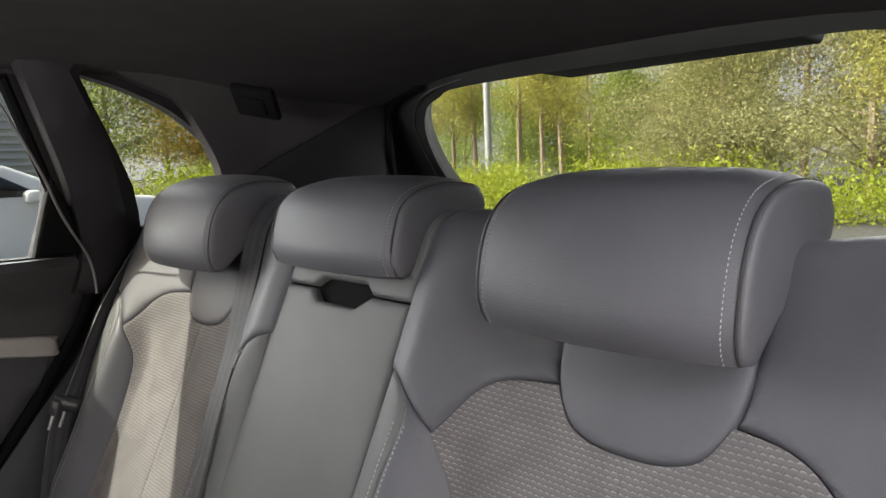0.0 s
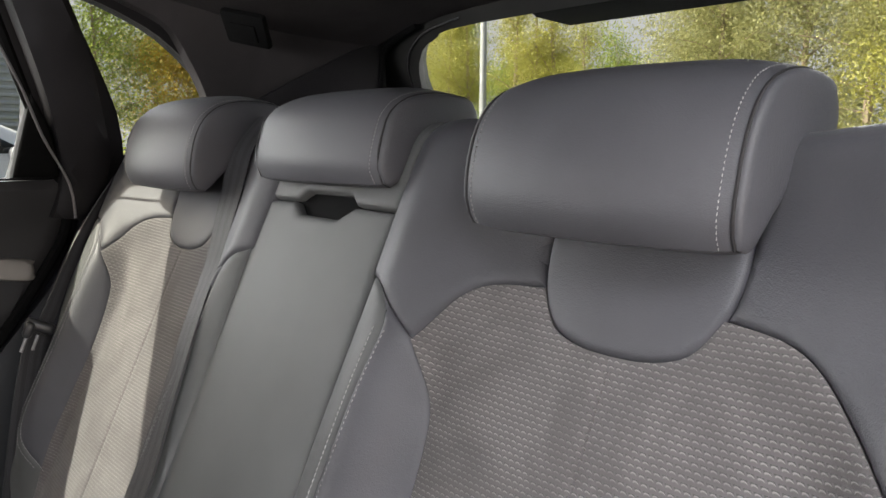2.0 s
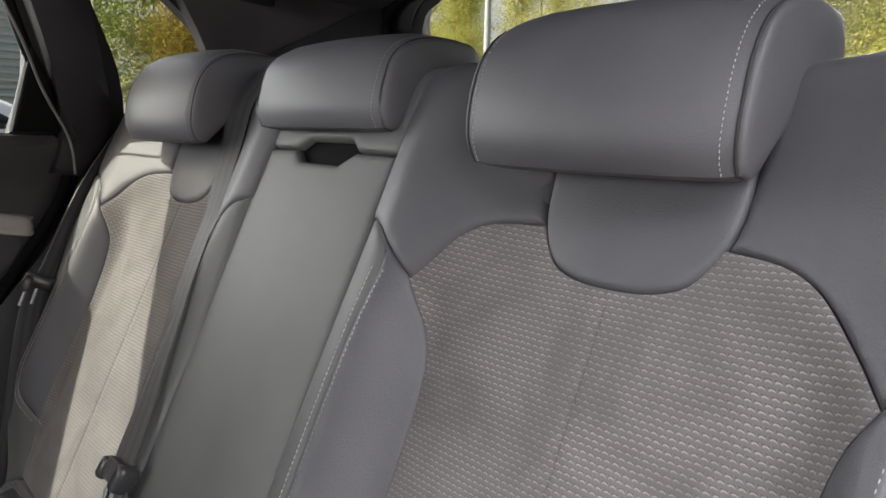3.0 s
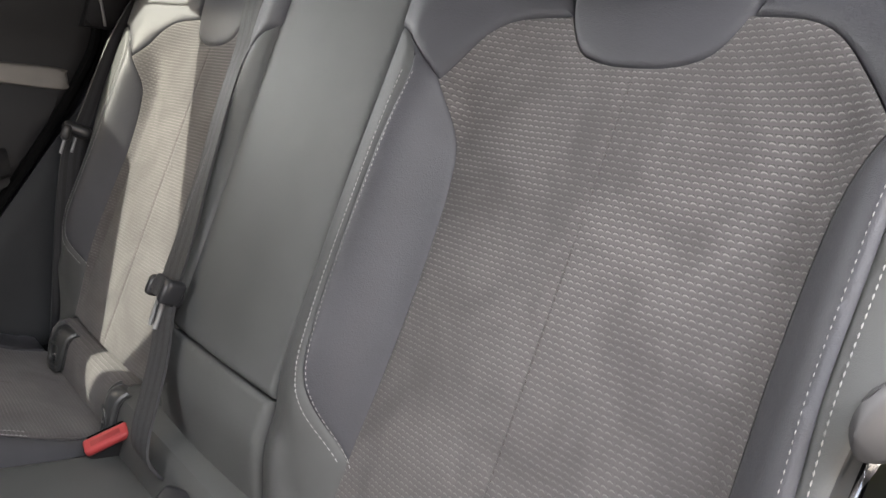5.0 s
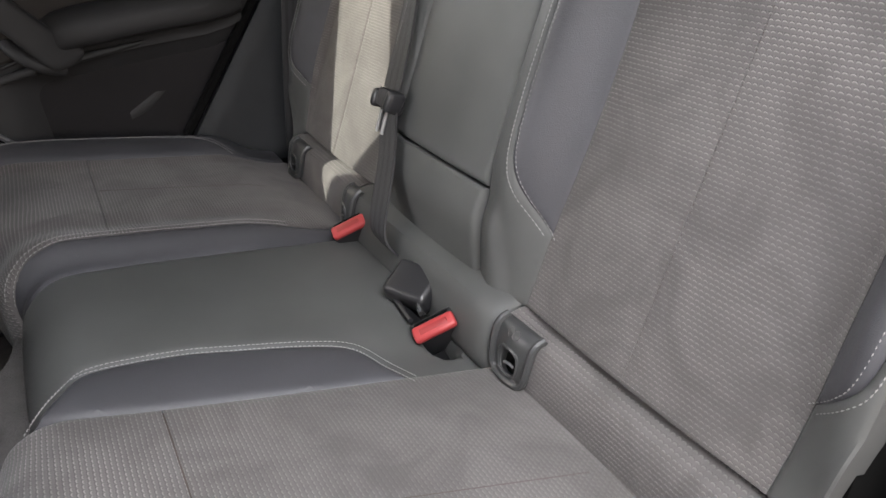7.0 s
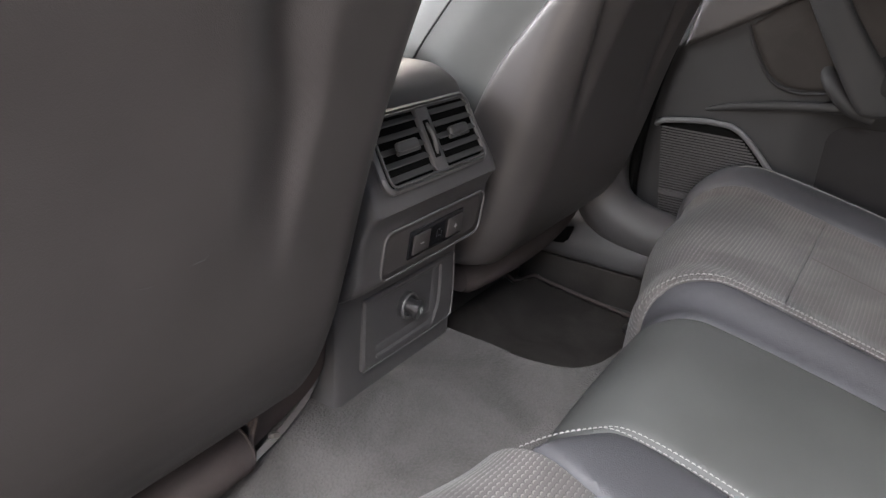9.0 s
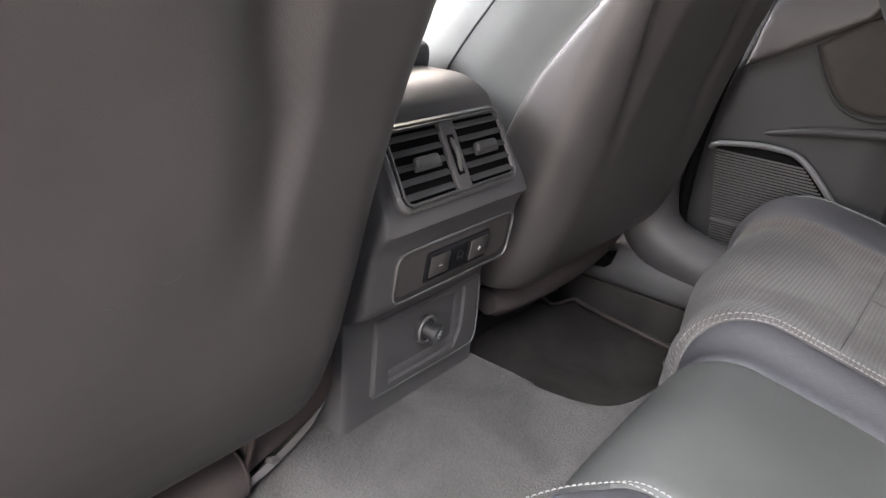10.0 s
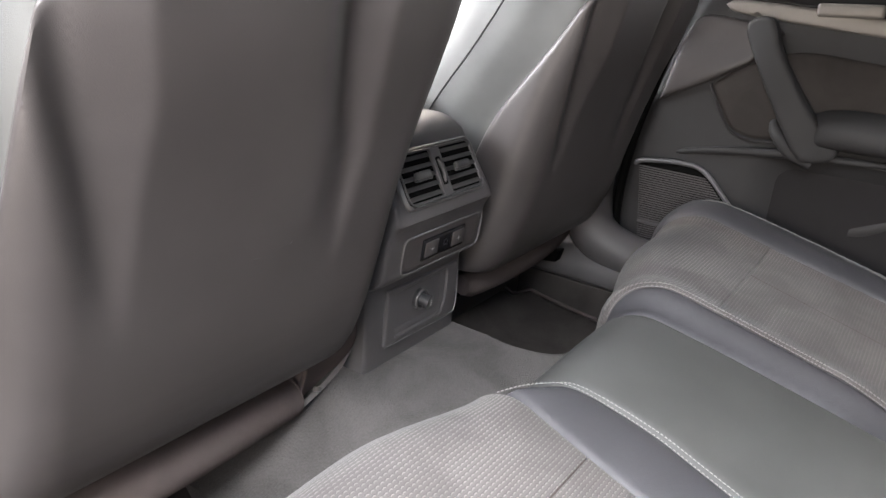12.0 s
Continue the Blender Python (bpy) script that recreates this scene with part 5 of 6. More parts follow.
def front_seat(cx, label):
    ob = thing("front_seat", (cx, -0.35, 0.45), label, "car seat", "front seats")
    S = S_shell(cx)
    vs = (0.042, 0.07, 0.12, 0.22, 0.32, 0.42, 0.50, 0.57, 0.63, 0.675)
    edges = []
    for sign in (-1, 1):
        rim = [(float(shell_half(v, sign * cx < 0)), float(v)) for v in vs]
        rim[0] = (rim[0][0] - 0.012, rim[0][1])
        edges.append([(sign * u, v) for u, v in [*rim, (rim[-1][0] - 0.018, 0.700), (0.160, 0.722), (0.130, 0.734)]])
    outline = [(0, 0.034), (0.14, 0.034), *edges[1], (0, 0.742), *edges[0][::-1], (-0.14, 0.034)]
    part("back_shell", panel(S, outline, 0.007, 0.010, 0.005, 0.015), SHELL, ob, "smooth dark moulded back shell")
    part("back_cover", panel(lambda u, v, h: S(u, v, h - 0.010), [(-0.20, 0.66, True), (0.20, 0.66, True), (0.185, 0.95), (0.15, 1.0, True), (-0.15, 1.0, True), (-0.185, 0.95)], 0.02, 0.02, 0.01, 0.02), LEATHER_SMOOTH, ob, "smooth leather above the shell")
    if cx > 0:
        for line in ([(-0.037, 0.357), (-0.034, 0.351), (-0.022, 0.3505)], [(-0.002, 0.345), (0.004, 0.3445), (0.011, 0.3475)]):
            scratch = spline(line, False, 0.006)
            part("scuff", tube([tuple(p) for p in S(scratch[:, 0], scratch[:, 1], np.full(len(scratch), 0.0002))], lambda t: 0.00032 * math.sin(math.pi * min(0.97, max(0.06, t))), 5, 0.006), PLASTIC, ob, "pale scratch")
    # leather flanks wrapping forward from the shell
    for k in (-1, 1):
        rings = []
        for v in np.linspace(0.0, 1.0, 34):
            a = float(shell_half(v, k * cx < 0)) - 0.008
            e = S(np.array([k * a]), np.array([v]), np.array([-0.011]))[0]
            lean = math.pi / 2 - min(math.pi / 2, (a - SHELL_FLAT) / SHELL_BEND)
            fx, fy = math.sin(lean), math.cos(lean)
            wide = cx + k * 0.214
            r = [(e[0], e[1], e[2]), (e[0] + k * 0.010 * fx, e[1] - 0.010 * fy - 0.002, e[2]), (0.5 * e[0] + 0.5 * wide, e[1] - 0.035, e[2] + 0.004), (wide, e[1] - 0.075, e[2] + 0.006), (wide - k * 0.004, e[1] - 0.14, e[2] + 0.004), (wide - k * 0.03, e[1] - 0.195, e[2]), (wide - k * 0.07, e[1] - 0.20, e[2]), (wide - k * 0.11, e[1] - 0.17, e[2])]
            c = spline(r, False, 0.004)
            s = np.concatenate([[0], np.cumsum(np.linalg.norm(np.diff(c, axis=0), axis=1))])
            q = np.linspace(0, s[-1], 40)
            rings.append(np.stack([np.interp(q, s, c[:, i]) for i in range(3)], 1))
        part("side_bolster", loft(rings, False, False), LEATHER_SMOOTH, ob, "smooth leather side bolster")
        seam = []
        for r in rings[::2]:
            s = np.concatenate([[0], np.cumsum(np.linalg.norm(np.diff(r, axis=0), axis=1))])
            seam.append(tuple(float(np.interp(0.108, s, r[:, i])) + (k * 0.0004 if i == 0 else 0) for i in range(3)))
        part("seam", tube(seam, 0.0013, 6, 0.02), PIPING, ob)
    face = []
    for v in np.linspace(0.0, 1.0, 8):
        c = S(np.zeros(1), np.array([v]), np.array([0.0]))[0]
        face.append([(cx - 0.15, c[1] - 0.22, c[2]), (cx, c[1] - 0.19, c[2]), (cx + 0.15, c[1] - 0.22, c[2])])
    part("front_cover", loft(face, False, False), LEATHER_SMOOTH, ob)
    part("top_roll", tube([(cx + a, -0.125 - 0.3 * a * a, 1.20 - 0.6 * a * a) for a in np.linspace(-0.19, 0.19, 9)], 0.072, 14, 0.03), LEATHER_SMOOTH, ob)
    part("cushion", joined(box((0.50, 0.50, 0.12), (cx, -0.62, 0.56), 0.04, 3)), LEATHER_SMOOTH, ob)
    part("rail_cover", box((0.40, 0.50, 0.10), (cx, -0.60, 0.46), 0.02), HARD, ob)
    # cloth skirt below the shell
    k = 1 if cx > 0 else -1
    if k > 0:
        part("cloth_skirt", joined(tube([(cx + x, -0.256 - 0.012 * (x / 0.2) ** 2, 0.553) for x in (-0.143, -0.05, 0.05, 0.15, 0.25)], lambda t: 0.0255 * min(1.0, (t + 0.10) / 0.12) ** 0.5, 16, 0.012),
                                   tube([(cx - 0.141, -0.262 + 0.0240 * math.cos(a), 0.553 + 0.0240 * math.sin(a)) for a in np.linspace(0, 2 * math.pi, 25)[:-1]], 0.0016, 6, 0.004, closed=True)), NET, ob, "brown-grey cloth roll below the shell")
    else:
        part("cloth_skirt", tube([(cx - x, -0.272 - 0.02 * (x / 0.2) ** 2, 0.564) for x in (-0.150, -0.05, 0.05, 0.15, 0.25)], lambda t: 0.025 * min(1.0, (t + 0.06) / 0.12) ** 0.5, 14, 0.02), NET, ob, "brown-grey cloth roll below the shell")
    if k < 0:
        # black box stands in for the shade below the shell
        part("shade_block", box((0.40, 0.03, 0.09), (cx, -0.33, 0.56), 0.005), BLACK, ob)
        part("rail_end", prism([(-0.338, 0.496), (-0.280, 0.504), (-0.272, 0.532), (-0.300, 0.524)], -0.571, -0.55, 0.002, 1), BLACK, ob, "black end of the seat rail")
        return ob
    x0 = cx - 0.345
    side = [(x0 + 0.202, 0.543, True), (x0 + 0.176, 0.553), (x0 + 0.150, 0.561), (x0 + 0.124, 0.570), (x0 + 0.104, 0.585), (x0 + 0.092, 0.61, True), (x0 + 0.092, 0.65, True), (x0 + 0.180, 0.65, True), (x0 + 0.190, 0.60)]
    part("skirt_side", panel(lambda u, v, h: np.stack([u, -0.252 + 0.10 * (v - 0.55) + h, v], 1), side, 0.008, 0.006, 0.003, 0.01), NET, ob, "brown cloth side of the skirt")
    part("skirt_seam", tube([(x0 + 0.202, -0.250, 0.544), (x0 + 0.196, -0.247, 0.570), (x0 + 0.191, -0.244, 0.598), (x0 + 0.186, -0.243, 0.63)], 0.0030, 8, 0.006), NET, ob)
    part("valance_edge", ribbon([(x0 + 0.215, -0.263, 0.523), (x0 + 0.204, -0.250, 0.5385), (x0 + 0.176, -0.2455, 0.551), (x0 + 0.150, -0.247, 0.559), (x0 + 0.124, -0.2505, 0.568), (x0 + 0.106, -0.253, 0.582)], (0.002, 0.005, -0.004), 0.0012), VALANCE, ob, "pale grey plastic edge")
    part("clip", box((0.010, 0.008, 0.006), (x0 + 0.174, -0.244, 0.557), 0.002, 2, (20, -25, 0)), VALANCE, ob, "pale plastic clip")
    # solid black in place of the shade under this seat
    part("shade_block", box((0.40, 0.03, 0.09), (cx, -0.33, 0.56), 0.005), BLACK, ob)
    return ob


front_seat(0.345, "front seat seen from behind with a smooth dark shell back")
front_seat(-0.350, "front seat seen from behind, leather bolster catching the light")

# ---- centre console ----
console = thing("centre_console", (0, -0.22, 0.55), "black rear centre console with air vents and power socket", "console")
PROFILE = [(-0.232, 0.546, True), (-0.230, 0.655), (-0.226, 0.668), (-0.208, 0.680), (-0.203, 0.690), (-0.197, 0.742), (-0.188, 0.757), (-0.189, 0.771), (-0.227, 0.838), (-0.238, 0.852), (-0.262, 0.862), (-0.31, 0.862), (-0.42, 0.860, True), (-0.42, 0.546, True)]


def console_x(z):
    return 0.102 - 0.014 * smooth(0.70, 0.86, z) + 0.006 * smooth(0.60, 0.75, z) * smooth(0.86, 0.75, z)


ring = spline(PROFILE, True, 0.008)
rings = []
for f, k in ((-1.0, 0.955), (-0.985, 0.975), (-0.95, 0.992), (-0.9, 1.0), (-0.5, 1.0), (0, 1.0), (0.5, 1.0), (0.9, 1.0), (0.95, 0.992), (0.985, 0.975), (1.0, 0.955)):
    mid = np.array((-0.31, 0.70))
    r = mid + (ring - mid) * np.array((k, 1.0))
    r[:, 1] -= (1 - k) * 0.35 * smooth(0.82, 0.88, r[:, 1])
    rings.append([(f * float(console_x(p[1])), p[0], p[1]) for p in r])
part("body", loft(rings), PLASTIC, console)
VENT = (Vector((0.003, -0.1905, 0.7755)), Vector((0.003, -0.2250, 0.8370)))
up = (VENT[1] - VENT[0]).normalized()
vent_mid = (VENT[0] + VENT[1]) / 2
turn = Matrix((Vector((-1, 0, 0)), up, Vector((-1, 0, 0)).cross(up))).transposed().to_4x4()


def on_face(mid, m):
    """Moves a mesh made flat in x, y, with z outward, on to a sloping face."""
    full = Matrix.Translation(mid) @ m

    def put(bm):
        bmesh.ops.transform(bm, matrix=full, verts=bm.verts)
        return bm
    return put


put = on_face(vent_mid, turn)
W, Hh = 0.079, 0.0325
flat = lambda u, v, h: np.stack([u, v, h + 0 * u], 1)


def rounded(w, h, r):
    out = []
    for sx, sy, a0 in ((1, -1, -90), (1, 1, 0), (-1, 1, 90), (-1, -1, 180)):
        for a in (0, 30, 60, 90):
            out.append((sx * (w - r) + r * math.cos(radians(a0 + a)), sy * (h - r) + r * math.sin(radians(a0 + a))))
    return out


part("vent_frame", put(panel(lambda u, v, h: flat(u, v, h + 0.006), rounded(W + 0.006, Hh + 0.004, 0.012), 0.006, 0.004, 0.003, 0.008, [rounded(W, Hh - 0.001, 0.009)])), SATIN, console, "satin metal vent frame")
# black sheet on the body paints the shade behind the slats
vent = part("vent", put(panel(lambda u, v, h: flat(u, v, h + 0.002), rounded(W + 0.001, Hh, 0.009), 0.02, 0.004, 0.0, 0.0)), BLACK, console, "air vent with two banks of slats over a black sheet for shade")
part("vent_divider", put(box((0.020, 2 * Hh, 0.006), (0, 0, 0.004), 0.002)), PLASTIC, vent)
# black strip in place of the shaded slot
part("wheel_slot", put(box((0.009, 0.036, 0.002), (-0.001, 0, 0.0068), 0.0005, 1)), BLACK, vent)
part("vent_wheel", put(tube([(-0.001, -0.014, 0.006), (-0.001, -0.007, 0.0095), (-0.001, 0.0, 0.0105), (-0.001, 0.007, 0.0095), (-0.001, 0.014, 0.006)], 0.0028, 8, 0.004)), TAB, vent)
part("vent_lip", put(tube([(x, y, 0.0060) for x, y in rounded(W - 0.001, Hh - 0.002, 0.008)], 0.0014, 6, 0.006, closed=True)), TAB, vent)
for k in (-1, 1):
    for i in range(5):
        y = -Hh + 0.0085 + i * 0.0120
        part("slat", put(box((W - 0.014, 0.0074, 0.0013), (k * (0.011 + (W - 0.012) / 2), y, 0.0042), 0.0005, 1, (-40, 0, 0))), TAB, vent)
    part("vent_tab", put(joined(box((0.030, 0.0095, 0.007), (k * 0.042, 0.001, 0.0090), 0.003, 3), box((0.034, 0.004, 0.004), (k * 0.042, -0.004, 0.0085), 0.0015, 2))), TAB, vent)
# climate control panel
mid2 = Vector((-0.006, -0.2005, 0.714))
up2 = Vector((0, 0.006, 0.053)).normalized()
m2 = Matrix((Vector((-1, 0, 0)), up2, Vector((-1, 0, 0)).cross(up2))).transposed().to_4x4()
put2 = on_face(mid2, m2)
ctl = part("control_panel", put2(panel(lambda u, v, h: flat(u, v, h + 0.003), rounded(0.085, 0.023, 0.010), 0.006, 0.004, 0.002, 0.006)), SHELL, console, "grey climate control panel")
part("panel_frame", put2(tube([(x, y, 0.004) for x, y in rounded(0.087, 0.0245, 0.010)], 0.0010, 6, 0.006, closed=True)), SATIN, console, "thin satin metal outline")
part("display", put2(panel(lambda u, v, h: flat(u, v, h + 0.005), rounded(0.047, 0.0150, 0.002), 0.008, 0.003, 0.001, 0.004)), GLOSS, ctl, "gloss black display")
for x in (-0.031, 0.031):
    b = part("button", put2(box((0.027, 0.0205, 0.0022), (x * 0.95, 0.0005, 0.0062), 0.001, 2)), SHELL, ctl, "grey push button")
part("display_digits", put2(joined(box((0.0008, 0.008, 0.0004), (-0.003, 0.001, 0.0062), 0), box((0.004, 0.0008, 0.0004), (0.001, 0.005, 0.0062), 0), box((0.004, 0.0008, 0.0004), (0.001, -0.002, 0.0062), 0), box((0.0008, 0.007, 0.0004), (0.005, -0.001, 0.0062), 0))), HARD, ctl)
part("minus_mark", put2(box((0.005, 0.0009, 0.0006), (-0.0295, 0.0, 0.0074), 0)), GREY_MARK, ctl)
part("plus_mark", put2(joined(box((0.005, 0.0009, 0.0006), (0.0295, 0.0, 0.0074), 0), box((0.0009, 0.005, 0.0006), (0.0295, 0.0, 0.0074), 0))), GREY_MARK, ctl)
# socket niche
mid3 = Vector((0, -0.2305, 0.618))
m3 = Matrix((Vector((-1, 0, 0)), Vector((0, 0, 1)), Vector((-1, 0, 0)).cross(Vector((0, 0, 1))))).transposed().to_4x4()
put3 = on_face(mid3, m3)
plate = part("socket_panel", put3(panel(lambda u, v, h: flat(u, v, h + 0.004), [(-0.068, -0.041, True), (0.078, -0.043), (0.094, -0.034), (0.093, 0.038, True), (-0.067, 0.038, True)], 0.006, 0.003, 0.002, 0.006, [[(-0.046, -0.032, True), (0.048, -0.032), (0.060, -0.027), (0.066, -0.014), (0.067, 0.004), (0.067, 0.030, True), (-0.046, 0.030, True)]])), PLASTIC, console, "black socket cover panel")


def niche(u, v, h):
    deep = -0.013 + 0.015 * np.maximum(smooth(-0.004, -0.031, v), smooth(0.026, 0.064, u))
    return np.stack([u, v, np.minimum(deep, 0.0015) + h], 1)


part("niche", put3(panel(niche, [(-0.047, -0.034, True), (0.069, -0.034, True), (0.069, 0.032, True), (-0.047, 0.032, True)], 0.005, 0.004, 0.0, 0.0)), PLASTIC, plate)
part("seam_line", put3(tube([(-0.068, -0.042, 0.0035), (0.0, -0.0435, 0.0035), (0.076, -0.044, 0.0035), (0.095, -0.034, 0.0035), (0.094, 0.036, 0.0035)], 0.0009, 6, 0.006)), SATIN, plate, "bright line round the cover")
sock = part("socket", put3(tube([(0.008, 0.004, -0.012), (0.008, 0.004, 0.004)], 0.0155, 20, 0.004)), HARD, console, "round twelve volt socket")
part("socket_ring", put3(tube([(0.008 + 0.0135 * math.cos(a), 0.004 + 0.0135 * math.sin(a), 0.005) for a in np.linspace(0, 2 * math.pi, 17)[:-1]], 0.0016, 6, 0.004, closed=True)), SATIN, sock, "bright ring")
part("cap", put3(joined(tube([(0.008, 0.004, 0.002), (0.010, 0.002, 0.012)], 0.0085, 18, 0.004), tube([(0.0105, 0.0015, 0.011), (0.0115, 0.0005, 0.016)], 0.0105, 18, 0.003))), HARD, sock, "black socket cap")
curve = bpy.data.curves.new("socket_text", "FONT")
curve.body, curve.size, curve.align_x, curve.align_y, curve.extrude = "12V", 0.0062, "CENTER", "CENTER", 0.0002
holder = bpy.data.objects.new("socket_text", curve)
text_mesh = bpy.data.meshes.new_from_object(holder)
bpy.data.objects.remove(holder)
bm = bmesh.new()
bm.from_mesh(text_mesh)
bmesh.ops.rotate(bm, verts=bm.verts, cent=(0, 0, 0), matrix=Euler((0, 0, radians(90))).to_matrix())
bmesh.ops.translate(bm, verts=bm.verts, vec=(0.0135, 0.0005, 0.0164))
part("lettering", put3(bm), GREY_MARK, sock, "pale 12V lettering")
# armrest box on top, further forward
part("armrest_lid", box((0.20, 0.26, 0.034), (0.0, -0.445, 0.868), 0.012, 4), LEATHER, console, "black leather armrest lid")

# ---- floor mats ----


def floor_mat(sign):
    ob = thing("floor_mat", (sign * 0.36, -0.2, 0.40), "dark carpet floor mat lying in a rear footwell", "floor mat", "floor mats")
    S = lambda u, v, h: np.stack([u, v, 0.412 + h + 0.09 * smooth(-0.30, -0.42, v) + 0 * u], 1)
    ring = [(sign * x, y) for x, y in ((0.20, -0.42), (0.20, -0.04), (0.24, 0.0), (0.50, 0.0), (0.53, -0.05), (0.540, -0.13), (0.556, -0.226), (0.570, -0.312), (0.555, -0.330), (0.492, -0.340), (0.474, -0.370), (0.460, -0.42))]
    part("mat_cover", panel(S, ring, 0.015, 0.012, 0.006, 0.008), MAT, ob)
    part("edging", tube([(p[0], p[1], 0.412 + 0.09 * float(smooth(-0.30, -0.42, p[1]))) for p in ring], 0.0035, 6, 0.02, closed=True), NET, ob, "stitched mat edging")
    part("stitching", stitches(S, [[*ring[5:]]], 0.006, 0.004, 0.0012), THREAD, ob, "pale edge stitches")
    part("fastener", tube([(sign * 0.490, -0.120, 0.413), (sign * 0.490, -0.120, 0.420)], 0.016, 14, 0.004), HARD, ob)
    return ob


floor_mat(-1)
floor_mat(1)

# ---- outside ----
gm = bmesh.new()
bmesh.ops.create_grid(gm, x_segments=8, y_segments=8, size=900)
GROUND = pile("tarmac", (0.10, 0.10, 0.098), 60, 0.25, 0.01)
tagged(part("ground", gm, GROUND), "grey tarmac of the car park", "ground", kind="structure")

BARK = plain("bark", (0.30, 0.235, 0.18), 0.9, 0.0, 14.0, 0.4, 0.01)
LEAF_YOUNG = leaf_material("young_leaves", (0.33, 0.33, 0.075), (0.50, 0.47, 0.14))
LEAF_GREEN = leaf_material("green_leaves", (0.21, 0.29, 0.060), (0.38, 0.43, 0.09))
LEAF_PINE = leaf_material("dry_green_leaves", (0.27, 0.28, 0.12), (0.46, 0.44, 0.21))
LEAF_AMBER = leaf_material("amber_leaves", (0.44, 0.27, 0.04), (0.40, 0.35, 0.06))
LEAF_HEDGE = leaf_material("hedge_leaves", (0.28, 0.35, 0.030), (0.42, 0.46, 0.055))


def leaves(centres, spread, count, size, seed):
    rng = np.random.default_rng(seed)
    centres = np.array(centres)
    c = centres[rng.integers(0, len(centres), count)] + rng.normal(0, 1, (count, 3)) * spread
    a = rng.normal(0, 1, (count, 3))
    a /= np.linalg.norm(a, axis=1)[:, None]
    b = np.cross(a, rng.normal(0, 1, (count, 3)))
    b /= np.linalg.norm(b, axis=1)[:, None]
    s = size * rng.uniform(0.6, 1.4, (count, 1))
    v = np.stack([c - a * s, c + b * s * 0.45, c + a * s, c - b * s * 0.45], 1).reshape(-1, 3)
    me = bpy.data.meshes.new("leaves")
    me.from_pydata(v.tolist(), [], np.arange(count * 4).reshape(-1, 4).tolist())
    return me


def tree(place, height, crown, leaf_mat, seed, count=5000, size=0.12, bare=0.3, label="young roadside tree in fresh leaf", spread=0.62, limb_count=34):
    rng = np.random.default_rng(seed)
    ob = thing("tree", place, label, "tree", "trees")
    x, y, z = place
    lean = rng.uniform(-0.5, 0.5, 2)
    limbs = [tube([(x, y, z), (x + lean[0] * 0.3, y + lean[1] * 0.3, z + height * 0.4), (x + lean[0], y + lean[1], z + height * 0.95)], lambda t: 0.012 * height * (1.05 - t), 7, 0.5)]
    tips = []
    for i in range(limb_count):
        f = rng.uniform(bare, 0.95)
        a = rng.uniform(0, 2 * math.pi)
        r = crown * (1.15 - f) * rng.uniform(0.7, 1.2)
        p0 = np.array((x + lean[0] * f * 0.8, y + lean[1] * f * 0.8, z + height * f))
        p2 = p0 + np.array((math.cos(a) * r, math.sin(a) * r, height * 0.10 * rng.uniform(0.3, 1.6)))
        limbs.append(tube([tuple(p0), tuple((p0 + p2) / 2 + np.array((0, 0, 0.1))), tuple(p2)], lambda t: 0.0028 * height * (1.1 - t), 5, 0.4))
        tips += [tuple(p2), tuple(p0 * 0.4 + p2 * 0.6), tuple(p0 * 0.7 + p2 * 0.3)]
    part("trunk", joined(*limbs), BARK, ob)
    me = leaves(tips, (spread, spread, spread * 0.8), count, size, seed + 1)
    me.transform(Matrix.Translation(-Vector(place)))
    me.materials.append(leaf_mat)
    crown_ob = new("crown", me)
    crown_ob.parent = ob
    return ob


rng = random.Random(4)
# wood behind the car, seen through the rear window and the rear quarter window
SLENDER = "slender tree in fresh leaf behind the car park"
for i, (x, y, hgt, cr, mat, n) in enumerate((
        (-24.6, 22.5, 9.5, 1.7, LEAF_YOUNG, 9000), (-22.6, 22.0, 8.5, 1.5, LEAF_YOUNG, 8000), (-21.6, 22.4, 9.5, 1.5, LEAF_YOUNG, 8000), (-19.0, 22.2, 10, 1.6, LEAF_YOUNG, 9000),
        (-17.6, 22.0, 9.5, 1.4, LEAF_YOUNG, 7000), (-16.9, 22.3, 10, 1.4, LEAF_YOUNG, 7000), (-15.4, 22.0, 6.4, 1.2, LEAF_YOUNG, 3000), (-14.2, 22.0, 4.6, 1.4, LEAF_GREEN, 3500))):
    tree((x, y, 0), hgt, cr, mat, 20 + i, 3 * n, 0.038, 0.22, SLENDER, 0.34, 30)
for i, (x, y, hgt, cr, n) in enumerate(((-9.9, 20.0, 6.2, 2.0, 15000), (-8.6, 18.4, 8.4, 2.4, 26000), (-6.9, 19.2, 9.5, 2.6, 28000), (-5.0, 18.0, 10, 2.8, 30000), (-2.6, 18.2, 9.5, 2.8, 26000), (0.4, 19.0, 9.5, 3.0, 22000), (3.6, 20.0, 9.0, 3.0, 14000))):
    tree((x, y, 0), hgt, cr, LEAF_PINE if i != 4 else LEAF_YOUNG, 60 + i, int(n * 2.8), 0.038, 0.06, "dense feathery olive-green tree with a reddish trunk", 0.36, 60)
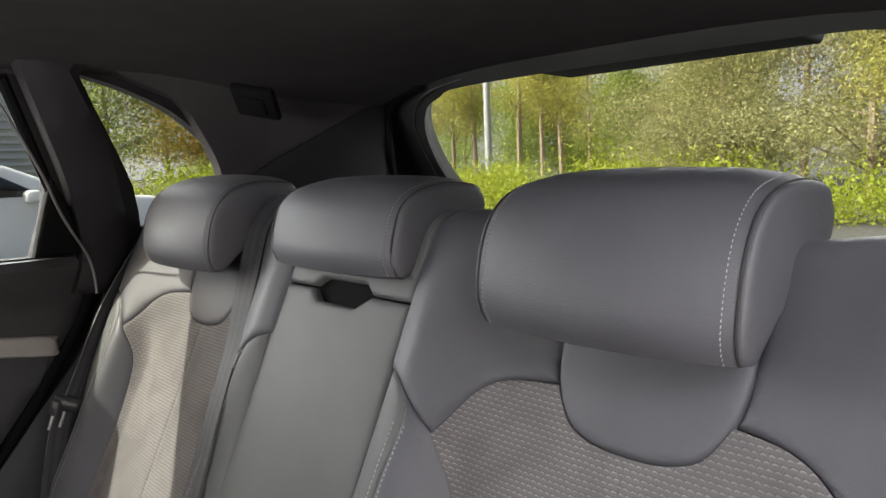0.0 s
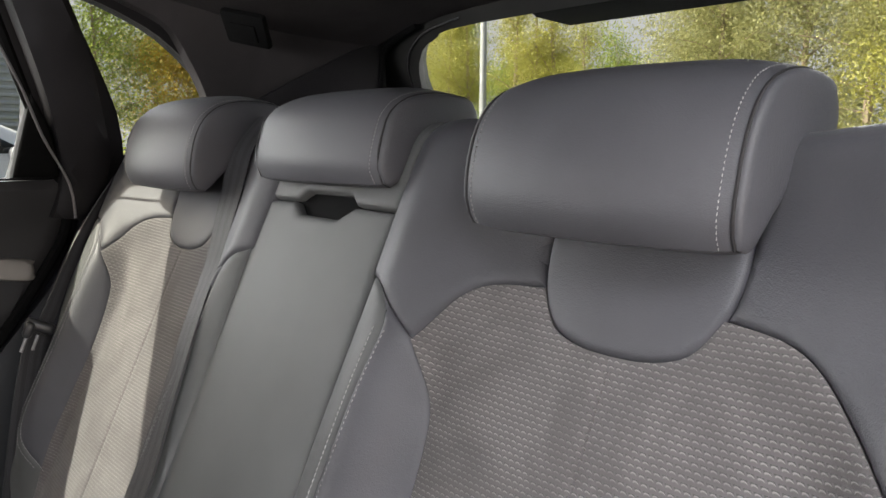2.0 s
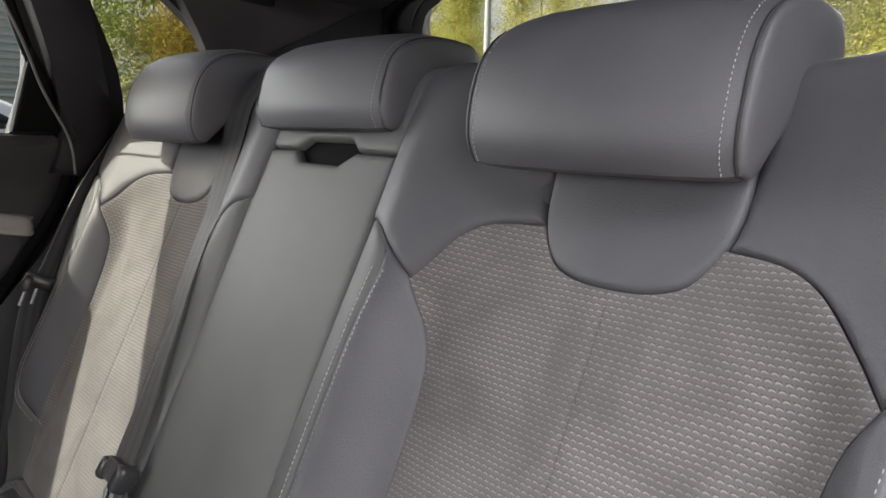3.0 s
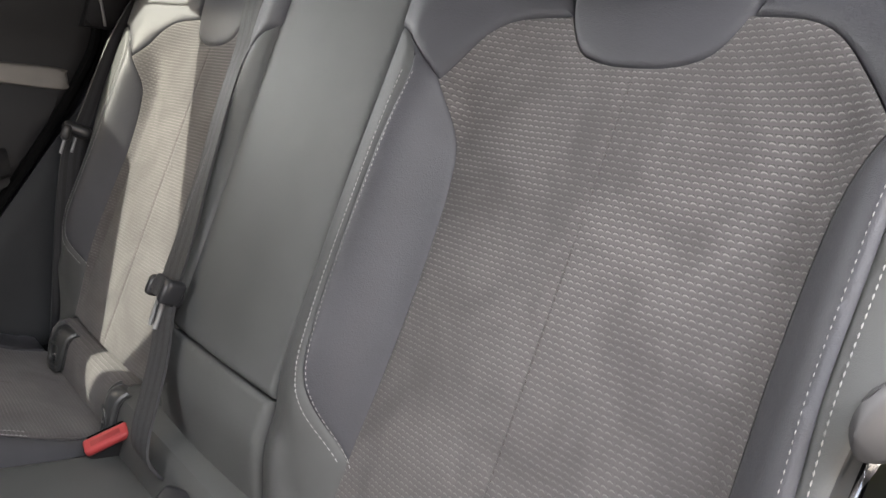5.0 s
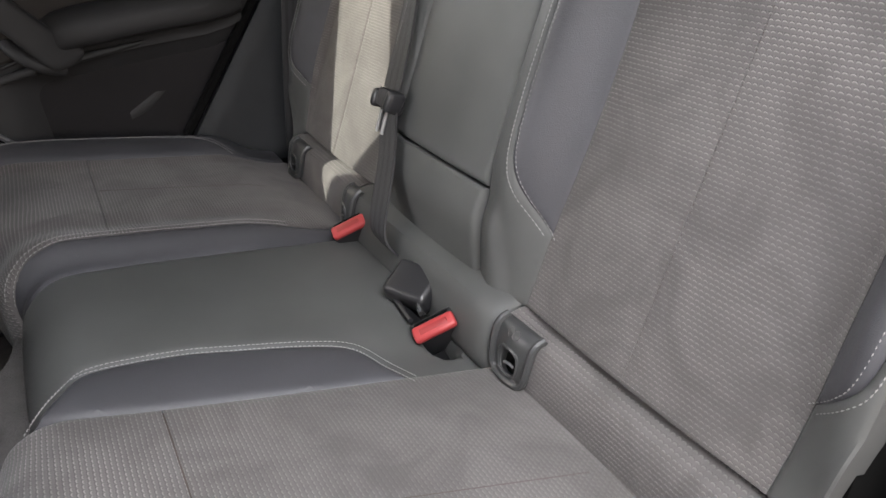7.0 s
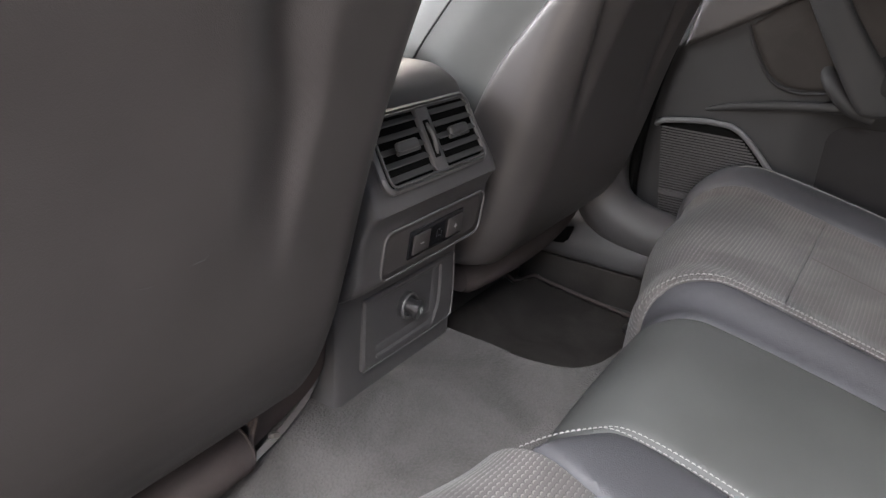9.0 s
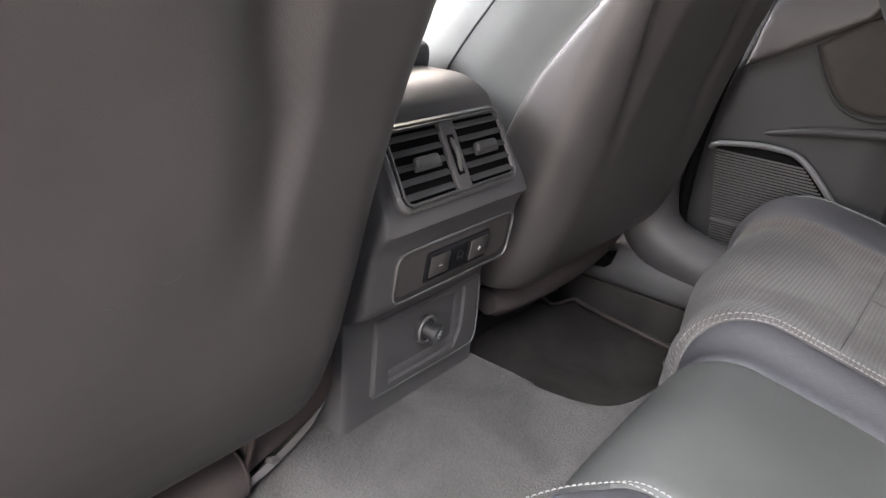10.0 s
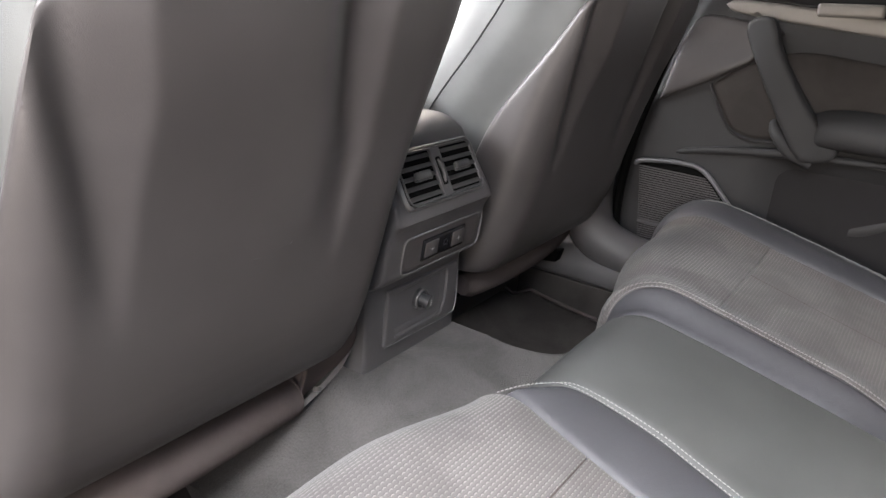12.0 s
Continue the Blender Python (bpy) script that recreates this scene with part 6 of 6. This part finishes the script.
for i, (x, y, hgt, cr, mat, n) in enumerate((
        (-29, 29, 8.0, 2.6, LEAF_GREEN, 9000), (-25, 29, 5.0, 2.4, LEAF_GREEN, 9000), (-21.5, 28, 4.6, 2.2, LEAF_GREEN, 9000), (-18.5, 28, 4.2, 2.2, LEAF_GREEN, 9000), (-16.2, 27, 3.8, 2.0, LEAF_GREEN, 8000), (-13.6, 26, 4.2, 2.0, LEAF_GREEN, 8000), (-11.6, 24, 4.8, 2.0, LEAF_GREEN, 8000))):
    tree((x, y, 0), hgt, cr, mat, 90 + i, 3 * n, 0.056, 0.10, "low dark green tree at the back of the wood", 0.50)
for i, (x, y, hgt, cr, mat, n) in enumerate((
        (-27, 6.6, 8.0, 2.6, LEAF_GREEN, 9000), (-26, 9.0, 8.5, 2.6, LEAF_GREEN, 9000), (-27, 11.4, 8.5, 2.8, LEAF_YOUNG, 9000), (-23.5, 11.6, 6.4, 2.0, LEAF_AMBER, 9000), (-29, 15, 8, 2.8, LEAF_GREEN, 8000), (-28, 19, 8, 2.6, LEAF_YOUNG, 8000))):
    tree((x, y, 0), hgt, cr, mat, 120 + i, 3 * n, 0.050, 0.16, "autumn-tinted small tree beyond the car park" if mat is LEAF_AMBER else "leafy green tree beyond the car park", 0.42, 44)
haze = bpy.data.materials.new("pale_haze")
haze.use_nodes = True
glow = haze.node_tree.nodes.new("ShaderNodeEmission")
glow.inputs[0].default_value, glow.inputs[1].default_value = (1.0, 0.975, 1.02, 1), 0.34
haze.node_tree.links.new(glow.outputs[0], haze.node_tree.nodes["Material Output"].inputs[0])
arc = [(140 * math.cos(radians(q)), 140 * math.sin(radians(q))) for q in range(40, 186, 5)]
tagged(part("backdrop", mesh_from([(x, y, z) for z in (-1, 45) for x, y in arc], [(i, i + 1, i + 1 + len(arc), i + len(arc)) for i in range(len(arc) - 1)]), haze), "pale hazy white sky low over the trees", "sky", kind="structure")
# hedge and bank
hedge_pts = [(-30 + 0.6 * i + rng.uniform(-0.4, 0.4), 17.5 - 5.0 * float(smooth(-17, -10, -30 + 0.6 * i)) + rng.uniform(-0.8, 0.8), rng.uniform(0.1, 0.85)) for i in range(66)]
me = leaves(hedge_pts, (0.5, 0.5, 0.22), 90000, 0.040, 77)
me.materials.append(LEAF_HEDGE)
hedge = new("hedge", me)
tagged(hedge, "bright green clipped hedge along the car park", "hedge", kind="stuff")
hedge_pts = [(-22 + rng.uniform(-0.8, 0.8), 6 + 0.6 * i + rng.uniform(-0.4, 0.4), rng.uniform(0.2, 1.0)) for i in range(18)]
me = leaves(hedge_pts, (0.5, 0.5, 0.28), 16000, 0.06, 78)
me.materials.append(LEAF_HEDGE)
tagged(new("hedge", me), "bright green hedge beside the parked vehicles", "hedge", kind="stuff")
lamp_post = thing("street_lamp", (-16.2, 17.6, 0), "plain grey galvanised lamp post by the hedge", "lamp post")
part("post", tube([(-16.2, 17.6, 0), (-16.2, 17.6, 9)], lambda t: 0.13 - 0.05 * t, 12, 1.0), plain("galvanised", (0.42, 0.43, 0.45), 0.5, 0.3), lamp_post)
part("arm", tube([(-16.2, 17.6, 9), (-15.6, 17.4, 9.3), (-14.9, 17.2, 9.35)], 0.05, 8, 0.2), plain("galvanised_arm", (0.42, 0.43, 0.45), 0.5, 0.3), lamp_post)

# ribbed industrial building and a parked white van, seen through the door window
RIB = plain("cladding", (0.46, 0.47, 0.48), 0.5, 0.2)
hall = thing("industrial_building", (-22, 0, 0), "grey metal-clad industrial building", "building")
part("wall", box((0.3, 18, 6), (-22.2, -3.2, 3.0), 0.02), RIB, hall)
for i in range(24):
    part("rib", box((0.08, 18, 0.10), (-22.02, -3.2, 1.0 + i * 0.2), 0.03, 2), RIB, hall)
part("roof", box((0.6, 18.4, 0.3), (-22.2, -3.2, 6.1), 0.05), plain("roof_edge", (0.3, 0.3, 0.31), 0.5), hall)
WHITE = plain("white_paint", (0.72, 0.73, 0.74), 0.3)
van = thing("parked_car", (-8.5, 2.0, 0), "white car parked in the next bay", "car")
part("body", prism([(-0.6, 0.30), (3.7, 0.30), (3.75, 0.75), (3.55, 0.98), (2.75, 1.05), (2.0, 1.38), (0.6, 1.42), (-0.5, 1.1)], -9.6, -7.9, 0.08, 3), WHITE, van)
part("window", prism([(1.15, 1.05), (2.35, 1.05), (1.85, 1.32), (1.15, 1.34)], -7.93, -7.88, 0.02, 2), GLOSS, van)
part("window", prism([(0.0, 1.05), (1.05, 1.05), (1.05, 1.34), (0.5, 1.33)], -7.93, -7.88, 0.02, 2), GLOSS, van)
part("mirror", box((0.2, 0.16, 0.14), (-7.8, 2.2, 1.05), 0.05, 3), WHITE, van)
for y in (0.1, 2.9):
    wheel = part("wheel", tube([(-7.95, y, 0.33), (-7.75, y, 0.33)], 0.33, 20, 0.1), HARD, van)
    part("rim", tube([(-7.76, y, 0.33), (-7.72, y, 0.33)], 0.2, 16, 0.1), SILVER, wheel)
